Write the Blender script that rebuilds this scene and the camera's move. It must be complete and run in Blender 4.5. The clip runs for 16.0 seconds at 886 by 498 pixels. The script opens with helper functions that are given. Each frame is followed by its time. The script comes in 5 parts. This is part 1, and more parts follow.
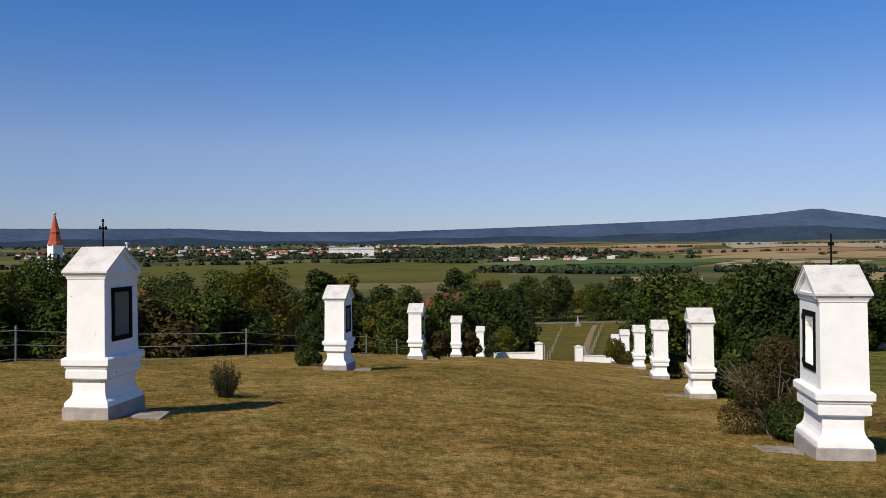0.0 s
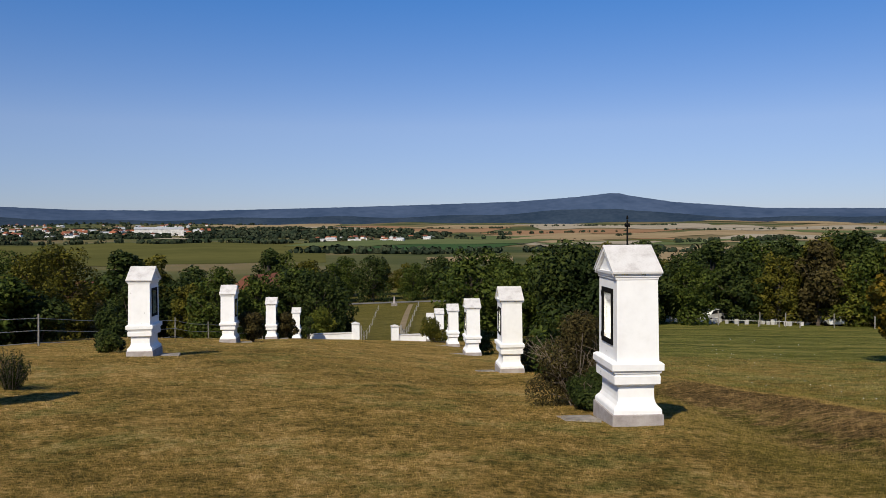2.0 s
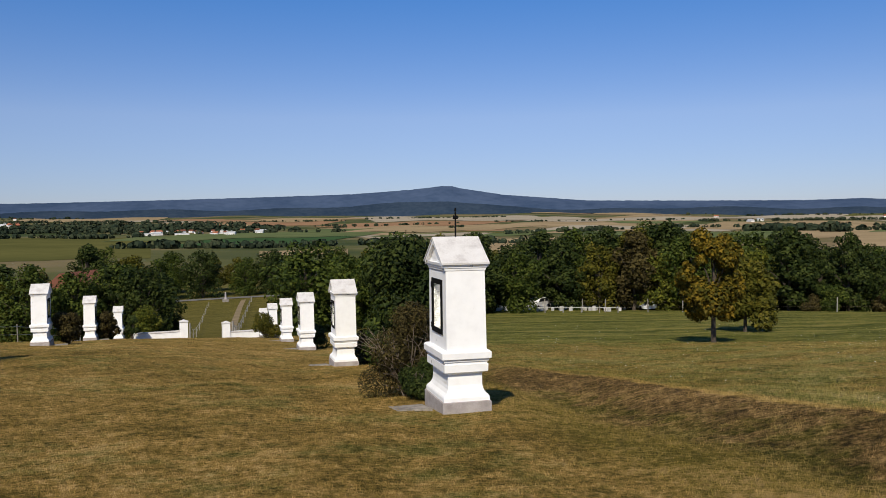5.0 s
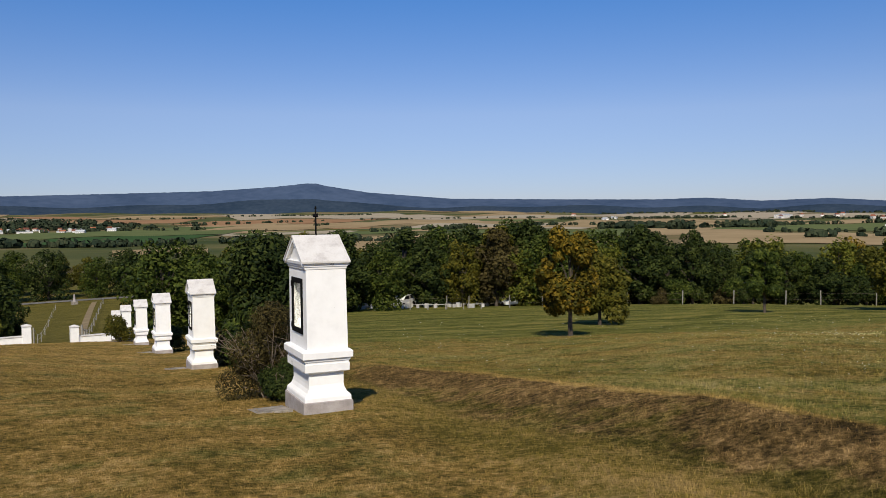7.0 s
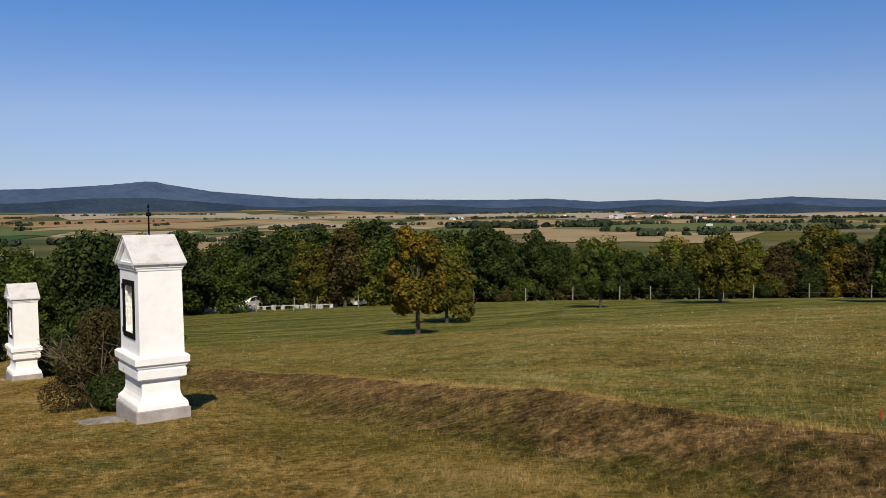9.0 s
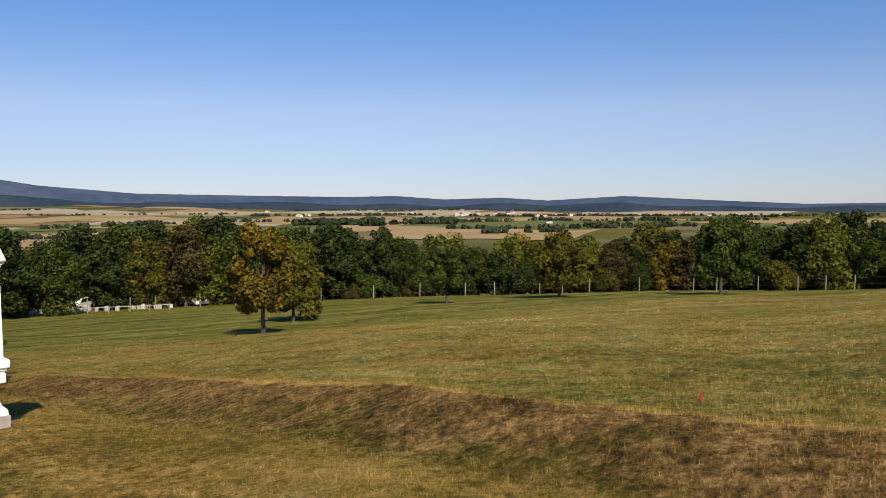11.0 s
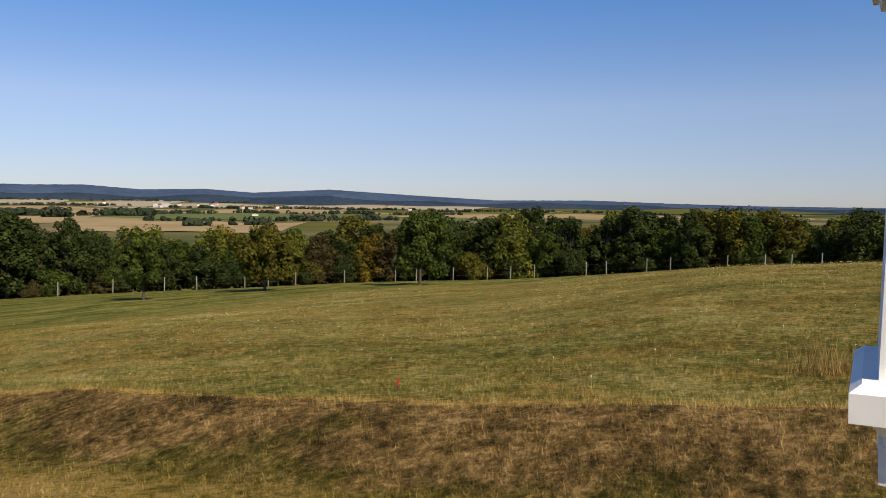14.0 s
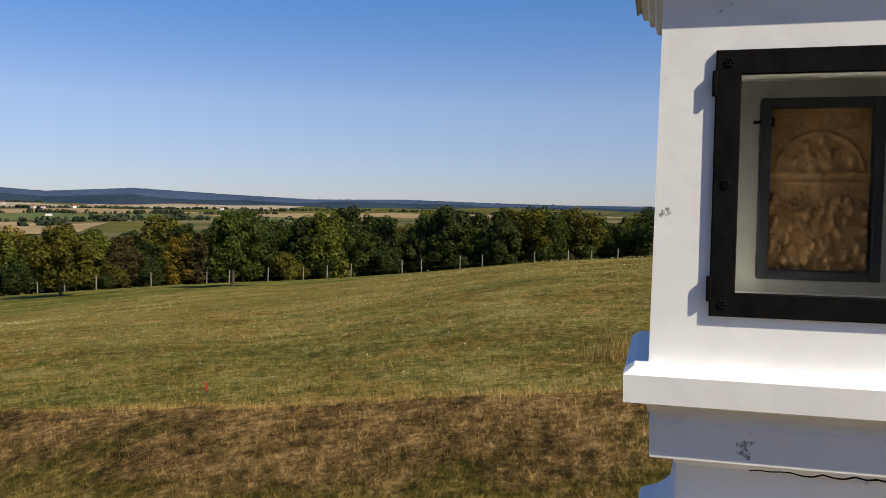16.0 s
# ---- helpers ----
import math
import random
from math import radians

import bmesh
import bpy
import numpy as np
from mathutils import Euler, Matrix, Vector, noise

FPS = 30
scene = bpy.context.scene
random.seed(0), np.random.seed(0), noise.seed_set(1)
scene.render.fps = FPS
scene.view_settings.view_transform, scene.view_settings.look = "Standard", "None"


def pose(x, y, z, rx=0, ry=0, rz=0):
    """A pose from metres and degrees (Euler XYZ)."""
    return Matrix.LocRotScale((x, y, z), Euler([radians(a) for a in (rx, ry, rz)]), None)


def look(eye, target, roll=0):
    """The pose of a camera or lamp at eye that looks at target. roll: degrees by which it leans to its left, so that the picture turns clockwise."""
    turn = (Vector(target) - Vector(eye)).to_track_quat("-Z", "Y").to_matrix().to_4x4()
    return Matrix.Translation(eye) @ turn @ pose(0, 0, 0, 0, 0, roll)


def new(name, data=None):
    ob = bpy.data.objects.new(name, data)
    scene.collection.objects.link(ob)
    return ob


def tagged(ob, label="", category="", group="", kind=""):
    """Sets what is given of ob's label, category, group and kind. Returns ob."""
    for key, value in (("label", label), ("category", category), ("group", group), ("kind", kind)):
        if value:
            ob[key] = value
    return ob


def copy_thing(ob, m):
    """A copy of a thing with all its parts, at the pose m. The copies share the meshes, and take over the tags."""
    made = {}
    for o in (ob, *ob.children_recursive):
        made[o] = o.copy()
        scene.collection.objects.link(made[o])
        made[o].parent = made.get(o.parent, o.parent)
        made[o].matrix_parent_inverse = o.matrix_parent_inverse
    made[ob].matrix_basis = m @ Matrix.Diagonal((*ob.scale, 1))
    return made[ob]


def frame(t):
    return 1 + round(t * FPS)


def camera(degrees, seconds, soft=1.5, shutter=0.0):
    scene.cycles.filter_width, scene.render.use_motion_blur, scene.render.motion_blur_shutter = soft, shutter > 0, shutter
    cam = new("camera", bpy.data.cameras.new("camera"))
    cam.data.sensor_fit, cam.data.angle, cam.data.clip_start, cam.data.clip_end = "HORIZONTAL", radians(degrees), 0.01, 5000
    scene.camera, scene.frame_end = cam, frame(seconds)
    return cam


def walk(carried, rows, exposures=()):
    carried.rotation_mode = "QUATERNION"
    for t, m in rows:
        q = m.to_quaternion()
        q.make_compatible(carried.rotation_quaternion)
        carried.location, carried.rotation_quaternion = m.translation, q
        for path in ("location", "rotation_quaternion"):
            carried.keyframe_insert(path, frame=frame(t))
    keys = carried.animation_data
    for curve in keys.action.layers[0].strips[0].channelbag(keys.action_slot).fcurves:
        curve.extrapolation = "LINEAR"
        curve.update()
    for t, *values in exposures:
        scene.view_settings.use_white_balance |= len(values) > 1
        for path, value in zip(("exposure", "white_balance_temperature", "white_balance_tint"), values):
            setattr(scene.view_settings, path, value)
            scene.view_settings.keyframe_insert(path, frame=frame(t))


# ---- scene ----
cam = camera(56.7, 16.0, soft=0.8)
ROWS = [
    (0, (-0.235, -0.481, 1.593), (-0.184, 1.518, 1.589), -0.6),
    (0.5, (-0.238, -0.459, 1.599), (-0.067, 1.533, 1.580), -0.5),
    (1, (-0.227, -0.428, 1.595), (0.076, 1.549, 1.564), -0.3),
    (1.5, (-0.201, -0.395, 1.586), (0.212, 1.562, 1.543), -0.3),
    (2, (-0.206, -0.402, 1.583), (0.283, 1.537, 1.528), -0.3),
    (2.5, (-0.193, -0.392, 1.586), (0.349, 1.532, 1.520), -0.2),
    (3, (-0.183, -0.395, 1.584), (0.423, 1.510, 1.512), -0.2),
    (3.5, (-0.165, -0.388, 1.582), (0.505, 1.496, 1.507), -0.3),
    (4, (-0.156, -0.399, 1.578), (0.582, 1.458, 1.503), -0.4),
    (6.5, (-0.118, -0.453, 1.589), (0.947, 1.238, 1.507), -0.6),
    (7, (-0.095, -0.460, 1.585), (1.051, 1.178, 1.501), -0.5),
    (7.5, (-0.072, -0.459, 1.584), (1.152, 1.120, 1.500), -0.5),
    (8, (-0.062, -0.458, 1.587), (1.233, 1.064, 1.500), -0.5),
    (8.5, (-0.039, -0.472, 1.580), (1.319, 0.994, 1.493), -0.4),
    (9, (-0.018, -0.484, 1.574), (1.407, 0.917, 1.487), -0.4),
    (11.5, (0.024, -0.483, 1.554), (1.736, 0.546, 1.459), 0.1),
    (12, (0.041, -0.478, 1.553), (1.808, 0.454, 1.459), 0.3),
    (12.5, (0.050, -0.487, 1.548), (1.874, 0.327, 1.449), 0.4),
    (13, (0.076, -0.479, 1.541), (1.953, 0.202, 1.435), 0.5),
    (13.5, (0.085, -0.490, 1.539), (1.995, 0.093, 1.429), 0.6),
    (14, (0.074, -0.506, 1.540), (2.015, -0.036, 1.432), 0.8),
    (14.5, (0.069, -0.513, 1.539), (2.031, -0.139, 1.431), 0.8),
    (15, (0.062, -0.532, 1.540), (2.039, -0.248, 1.432), 0.7),
    (15.5, (0.055, -0.545, 1.541), (2.046, -0.389, 1.435), 0.7),
    (16, (0.053, -0.554, 1.536), (2.050, -0.524, 1.432), 0.8),
]
EXPOSURES = ((0, -0.07, 6550, 10), (4, -0.07, 6550, 10), (9, -0.05, 6800, 10), (11.4, 0.31, 7500, 10), (12.5, 0.33, 7600, 10), (14, 0.21, 7300, 10), (16, 0.16, 7000, 10))
walk(cam, [(t, look(e, g, r)) for t, e, g, r in ROWS], EXPOSURES)

# ---- sky and sun ----
SUN_AZ, SUN_EL = radians(218), radians(42)      # bearing clockwise from +y, height over the horizon
world = bpy.data.worlds.new("sky")
scene.world = world
world.use_nodes = True
wn = world.node_tree.nodes
sky = wn.new("ShaderNodeTexSky")
sky.sky_type, sky.sun_disc = "NISHITA", False
sky.sun_elevation, sky.sun_rotation = SUN_EL, SUN_AZ
sky.air_density, sky.dust_density, sky.ozone_density = 0.8, 0.45, 4.0
sky.altitude = 1500
tint = wn.new("ShaderNodeMix")
tint.data_type, tint.blend_type = "RGBA", "MULTIPLY"
tint.inputs[0].default_value = 1.0
# dry haze dulls the lowest sky, the clear air above is a deeper blue
up = wn.new("ShaderNodeSeparateXYZ")
world.node_tree.links.new(wn.new("ShaderNodeTexCoord").outputs["Generated"], up.inputs[0])
haze = wn.new("ShaderNodeValToRGB")
haze.color_ramp.elements[0].position, haze.color_ramp.elements[0].color = 0.0, (0.66, 0.61, 0.71, 1)
haze.color_ramp.elements[1].position, haze.color_ramp.elements[1].color = 0.27, (0.56, 1.0, 1.36, 1)
haze.color_ramp.elements.new(0.12).color = (1.10, 0.985, 1.02, 1)
world.node_tree.links.new(up.outputs["Z"], haze.inputs[0])
world.node_tree.links.new(haze.outputs[0], tint.inputs[7])
world.node_tree.links.new(sky.outputs[0], tint.inputs[6])
world.node_tree.links.new(tint.outputs[2], wn["Background"].inputs[0])
wn["Background"].inputs[1].default_value = 0.102
sun_dir = Vector((math.sin(SUN_AZ) * math.cos(SUN_EL), math.cos(SUN_AZ) * math.cos(SUN_EL), math.sin(SUN_EL)))
sun = new("sun", bpy.data.lights.new("sun", "SUN"))
sun.data.energy, sun.data.angle, sun.data.color = 5.0, radians(0.53), (1.0, 0.92, 0.77)
sun.matrix_world = look(sun_dir * 50, (0, 0, 0))


# ---- materials ----
def mat(name, cols, scale=3.0, rough=0.8, bump=0.0, bscale=40.0, fine=0.35, metal=0.0, random_tint=0.0, spec=0.3, coords="Object", island=0.0):
    """cols: two or three colours mixed by coarse noise, broken by a finer one."""
    m = bpy.data.materials.new(name)
    m.use_nodes = True
    n, l = m.node_tree.nodes, m.node_tree.links
    b = n["Principled BSDF"]
    b.inputs["Roughness"].default_value, b.inputs["Metallic"].default_value = rough, metal
    b.inputs["Specular IOR Level"].default_value = spec
    tc = n.new("ShaderNodeTexCoord")
    a, f = n.new("ShaderNodeTexNoise"), n.new("ShaderNodeTexNoise")
    a.inputs["Scale"].default_value, a.inputs["Detail"].default_value = scale, 5
    f.inputs["Scale"].default_value, f.inputs["Detail"].default_value = bscale, 4
    for x in (a, f):
        l.new(tc.outputs[coords], x.inputs["Vector"])
    mix = n.new("ShaderNodeMath")
    mix.operation = "MULTIPLY_ADD"
    l.new(f.outputs[0], mix.inputs[0])
    mix.inputs[1].default_value = fine
    add = n.new("ShaderNodeMath")
    add.operation = "ADD"
    l.new(a.outputs[0], add.inputs[0])
    add.inputs[1].default_value = -fine / 2
    l.new(add.outputs[0], mix.inputs[2])
    last = mix.outputs[0]
    if random_tint or island:
        src = n.new("ShaderNodeObjectInfo" if random_tint else "ShaderNodeNewGeometry")
        r = n.new("ShaderNodeMath")
        r.operation = "MULTIPLY_ADD"
        l.new(src.outputs["Random" if random_tint else "Random Per Island"], r.inputs[0])
        r.inputs[1].default_value = random_tint or island
        r2 = n.new("ShaderNodeMath")
        r2.operation = "ADD"
        l.new(last, r2.inputs[0])
        r2.inputs[1].default_value = -(random_tint or island) / 2
        l.new(r2.outputs[0], r.inputs[2])
        last = r.outputs[0]
    ramp = n.new("ShaderNodeValToRGB")
    els = ramp.color_ramp.elements
    els[0].position, els[1].position = 0.3, 0.7
    els[0].color, els[1].color = (*cols[0], 1), (*cols[-1], 1)
    if len(cols) > 2:
        els.new(0.5).color = (*cols[1], 1)
    l.new(last, ramp.inputs[0])
    l.new(ramp.outputs[0], b.inputs["Base Color"])
    if bump:
        bp = n.new("ShaderNodeBump")
        bp.inputs["Strength"].default_value, bp.inputs["Distance"].default_value = bump, 0.02
        l.new(f.outputs[0], bp.inputs["Height"])
        l.new(bp.outputs[0], b.inputs["Normal"])
    return m


def leaf_mat(name, cols, hue=0.5):
    """Leaves: tint by clump and by tree, a little light through them."""
    m = mat(name, cols, scale=0.6, rough=0.6, bscale=3.0, fine=0.25, island=hue, spec=0.08)
    n, l = m.node_tree.nodes, m.node_tree.links
    b = n["Principled BSDF"]
    ramp = [x for x in n if x.type == "VALTORGB"][0]
    tr = n.new("ShaderNodeBsdfTranslucent")
    l.new(ramp.outputs[0], tr.inputs[0])
    ms = n.new("ShaderNodeMixShader")
    ms.inputs[0].default_value = 0.18
    l.new(b.outputs[0], ms.inputs[1])
    l.new(tr.outputs[0], ms.inputs[2])
    l.new(ms.outputs[0], n["Material Output"].inputs[0])
    return m


M_LIME = mat("limewash", [(0.80, 0.79, 0.78), (0.85, 0.843, 0.832), (0.875, 0.868, 0.858)], 3.2, 0.85, 0.11, 10, 0.45)
n, l = M_LIME.node_tree.nodes, M_LIME.node_tree.links
chip, near_chip = n.new("ShaderNodeTexNoise"), n.new("ShaderNodeMapRange")
chip.inputs["Scale"].default_value, chip.inputs["Detail"].default_value, chip.inputs["Roughness"].default_value = 7.0, 9, 0.62
l.new([x for x in n if x.type == "TEX_COORD"][0].outputs["Object"], chip.inputs["Vector"])
near_chip.inputs[1].default_value, near_chip.inputs[2].default_value = 0.668, 0.696
l.new(chip.outputs[0], near_chip.inputs[0])
flake = n.new("ShaderNodeMix")
flake.data_type = "RGBA"
l.new(near_chip.outputs[0], flake.inputs[0])
l.new([x for x in n if x.type == "VALTORGB"][0].outputs[0], flake.inputs[6])
flake.inputs[7].default_value = (0.30, 0.285, 0.26, 1)
l.new(flake.outputs[2], n["Principled BSDF"].inputs["Base Color"])
M_LIME_OLD = mat("weathered_limewash", [(0.46, 0.43, 0.41), (0.60, 0.575, 0.55), (0.66, 0.64, 0.62)], 4, 0.9, 0.2, 45, 0.35)
M_PLINTH = mat("grey_plinth_stone", [(0.29, 0.255, 0.24), (0.42, 0.38, 0.365)], 6, 0.9, 0.4, 60, 0.4)
M_SLAB = mat("worn_stone_slab", [(0.16, 0.14, 0.115), (0.34, 0.30, 0.26)], 8, 0.9, 0.5, 60, 0.5)
M_IRON = mat("black_iron", [(0.004, 0.004, 0.0045), (0.010, 0.0095, 0.009)], 20, 0.7, 0.03, 120, 0.3, spec=0.05)
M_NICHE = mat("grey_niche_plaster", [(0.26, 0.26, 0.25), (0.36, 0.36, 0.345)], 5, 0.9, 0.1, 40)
M_CLAY = mat("ochre_clay_relief", [(0.17, 0.088, 0.034), (0.34, 0.19, 0.08)], 9, 0.75, 0.4, 90, 0.4)
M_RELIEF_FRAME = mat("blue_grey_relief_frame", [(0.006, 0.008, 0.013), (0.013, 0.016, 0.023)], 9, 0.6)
M_BARK = mat("bark", [(0.045, 0.035, 0.027), (0.10, 0.08, 0.06)], 9, 0.95, 0.6, 40, 0.5)
M_TWIG = mat("grey_twig", [(0.12, 0.088, 0.062), (0.21, 0.165, 0.125)], 9, 0.9)
M_POST = mat("weathered_post", [(0.19, 0.175, 0.15), (0.31, 0.29, 0.26)], 5, 0.85, random_tint=0.3)
M_ROPE = mat("pale_fence_rope", [(0.42, 0.40, 0.36), (0.52, 0.50, 0.46)], 3, 0.8)
M_LEAVES = [
    leaf_mat("leaf_green", [(0.022, 0.035, 0.006), (0.047, 0.066, 0.011), (0.084, 0.102, 0.017)]),
    leaf_mat("leaf_dark", [(0.014, 0.023, 0.006), (0.030, 0.044, 0.010), (0.056, 0.070, 0.015)]),
    leaf_mat("leaf_olive", [(0.040, 0.042, 0.006), (0.076, 0.074, 0.010), (0.130, 0.110, 0.015)]),
    leaf_mat("leaf_autumn", [(0.054, 0.050, 0.007), (0.122, 0.090, 0.010), (0.205, 0.132, 0.014)]),
    leaf_mat("leaf_yellow_green", [(0.055, 0.068, 0.010), (0.095, 0.105, 0.014), (0.16, 0.155, 0.022)]),
    leaf_mat("leaf_brown", [(0.032, 0.025, 0.009), (0.058, 0.046, 0.015), (0.094, 0.073, 0.023)]),
]


# ---- helpers for building ----
def link_mesh(name, me, material, parent=None, label="", smooth=False):
    if material and not me.materials:
        me.materials.append(material)
    if smooth:
        me.shade_smooth()
    ob = new(name, me)
    ob.parent = parent
    if label:
        tagged(ob, label)
    return ob


def part(name, bm, material, parent=None, label="", smooth=False):
    me = bpy.data.meshes.new(name)
    bm.normal_update()
    bm.to_mesh(me)
    bm.free()
    return link_mesh(name, me, material, parent, label, smooth)


def thing(name, m, label, category, group="", kind=""):
    ob = new(name)
    ob.matrix_world = m
    ob.empty_display_size = 0.2
    return tagged(ob, label, category, group, kind)


def box(bm, x0, x1, y0, y1, z0, z1, bevel=0.0):
    vs = bmesh.ops.create_cube(bm, size=1.0, matrix=Matrix.LocRotScale(((x0 + x1) / 2, (y0 + y1) / 2, (z0 + z1) / 2), None, (x1 - x0, y1 - y0, z1 - z0)))["verts"]
    if bevel:
        es = list({e for v in vs for e in v.link_edges})
        bmesh.ops.bevel(bm, geom=es, offset=bevel, segments=2, affect="EDGES", profile=0.6)
    return vs


def tube(bm, pts, r0, r1, n=6):
    """A tapered tube along pts."""
    rings = []
    for i, p in enumerate(pts):
        p = Vector(p)
        d = (Vector(pts[min(i + 1, len(pts) - 1)]) - Vector(pts[max(i - 1, 0)])).normalized()
        a = d.orthogonal().normalized()
        b = d.cross(a)
        r = r0 + (r1 - r0) * i / (len(pts) - 1)
        rings.append([bm.verts.new(p + r * (math.cos(k * math.tau / n) * a + math.sin(k * math.tau / n) * b)) for k in range(n)])
    for A, B in zip(rings, rings[1:]):
        for k in range(n):
            bm.faces.new((A[k], A[(k + 1) % n], B[(k + 1) % n], B[k]))
    bm.faces.new(rings[0][::-1])
    bm.faces.new(rings[-1])


def mesh_from(name, verts, faces):
    me = bpy.data.meshes.new(name)
    me.from_pydata(verts, [], faces)
    return me


# ---- the lie of the land ----
REACH = (0, 10, 25, 42, 67, 92, 130, 220)
LAND = {
    -180: (1.2, 2.6, 4.2, 6.0, 7.0, 8.0, 9.0),
    -90: (0.2, -0.6, -2.5, -6.0, -9.0, -13, -20),
    -27: (-0.6, -1.45, -4.0, -9.0, -13, -17, -21),
    -10: (-0.75, -1.95, -3.65, -7.6, -11.5, -15.5, -20.5),
    3: (-0.85, -2.22, -4.15, -7.6, -11.5, -15.5, -20),
    16: (-0.94, -2.8, -4.75, -7.9, -11.3, -15, -19),
    28: (-0.98, -2.85, -4.7, -7.0, -9.15, -11.6, -19),
    37: (-1.0, -2.8, -4.75, -6.9, -9.1, -11.6, -20),
    58: (-0.7, -2.05, -4.3, -6.05, -8.1, -13, -21),
    78: (-0.5, -1.75, -3.1, -5.1, -6.95, -12, -20),
    100: (-0.1, -0.4, -1.2, -2.6, -4.6, -8, -16),
    140: (0.8, 1.3, 2.0, 3.0, 4.0, 5.0, 6.0),
    180: (1.2, 2.6, 4.2, 6.0, 7.0, 8.0, 9.0),
}
BEARINGS = sorted(LAND)
KNOTS = np.array([(0.15, *LAND[b]) for b in BEARINGS])


def cubic(xs, ys, x):
    """Smooth monotone-ish interpolation through the knots, column by column."""
    xs = np.asarray(xs, float)
    i = np.clip(np.searchsorted(xs, x) - 1, 0, len(xs) - 2)
    h = xs[i + 1] - xs[i]
    u = (x - xs[i]) / h
    sl = np.gradient(ys, xs, axis=-1)
    r = np.arange(ys.shape[0]) if ys.ndim > 1 else None
    pick = (lambda a, k: a[r, k]) if ys.ndim > 1 else (lambda a, k: a[k])
    return ((1 + 2 * u) * (1 - u) ** 2 * pick(ys, i) + u * (1 - u) ** 2 * h * pick(sl, i)
            + u * u * (3 - 2 * u) * pick(ys, i + 1) + u * u * (u - 1) * h * pick(sl, i + 1))


def land(x, y):
    """Height of the ground, arrays or numbers."""
    x, y = np.atleast_1d(np.asarray(x, float)), np.atleast_1d(np.asarray(y, float))
    r, b = np.hypot(x, y), np.degrees(np.arctan2(x, y))
    j = np.clip(np.searchsorted(BEARINGS, b) - 1, 0, len(BEARINGS) - 2)
    bs = np.array(BEARINGS, float)
    u = (b - bs[j]) / (bs[j + 1] - bs[j])
    u = u * u * (3 - 2 * u) * 0.5 + u * 0.5
    rr = np.clip(r, 0, 220)
    za, zb = cubic(REACH, KNOTS[j], rr), cubic(REACH, KNOTS[j + 1], rr)
    z = za * (1 - u) + zb * u
    # the plain, then its slow rise towards the hills
    front = np.clip((np.cos(np.radians(b - 30)) + 0.6) / 0.8, 0, 1)
    f = np.clip((r - 220) / 250, 0, 1)
    f = f * f * (3 - 2 * f) * front
    rise = 0.0142 * np.interp(b, (40, 78), (1, 0.42))
    swell = r * 0.0009 * (np.sin(0.33 * b + r / 420) + 0.7 * np.sin(0.9 * b - r / 260 + 1)) * np.clip(r / 900, 0, 1)
    z = z * (1 - f) + (-22 + np.clip(r - 1500, 0, 3400) * rise + swell) * f
    # the bank along the terrace, with its shallow foot
    s, c = 0.154 * x + 0.988 * y, 0.988 * x - 0.154 * y
    foot, crest = 4.3 + 0.10 * np.clip(s, -5, 14), 5.97 + 0.088 * np.clip(s, -5, 14)
    k = np.clip((c - foot) / (crest - foot), 0, 1)
    up = np.where(c < crest, k * k * (3 - 2 * k), np.exp(-np.clip(c - crest, 0, 50) / 1.6))
    fade = np.clip((22 - s) / 10, 0, 1) * np.clip((s + 14) / 8, 0, 1)
    z = z + fade * (0.20 * up - 0.08 * np.exp(-((c - foot) / 0.7) ** 2))
    # small unevenness
    near = np.clip(1.2 - r / 120, 0, 1) * np.clip(r / 3, 0, 1)
    return z + near * 0.025 * (np.sin(1.3 * x + 0.7 * y) * np.cos(0.9 * y - 0.4 * x) + 0.6 * np.sin(2.9 * x - 1.7 * y + 1))


def zat(x, y):
    return float(land(x, y)[0])


def polar(b, r):
    return r * math.sin(radians(b)), r * math.cos(radians(b))


def build_ground():
    rs = np.concatenate([[0.0], np.geomspace(0.6, 14, 90), np.geomspace(14.3, 240, 110), np.geomspace(246, 4900, 150)])
    bs = np.concatenate([np.arange(-50, 130, 0.5), np.arange(130, 310, 3.0)])
    nb = len(bs)
    R, B = np.meshgrid(rs[1:], np.radians(bs), indexing="ij")
    X, Y = R * np.sin(B), R * np.cos(B)
    Z = land(X.ravel(), Y.ravel())
    verts = [(0, 0, zat(0, 0))] + list(zip(X.ravel().tolist(), Y.ravel().tolist(), Z.tolist()))
    faces = [(0, 1 + (k + 1) % nb, 1 + k) for k in range(nb)]
    for i in range(len(rs) - 2):
        o, p = 1 + i * nb, 1 + (i + 1) * nb
        faces += [(o + k, o + (k + 1) % nb, p + (k + 1) % nb, p + k) for k in range(nb)]
    me = mesh_from("ground", verts, faces)
    ob = link_mesh("ground", me, M_GROUND, smooth=True)
    tagged(ob, "hillside lawn and meadow falling to a farmed plain", "ground", kind="structure")
    return ob


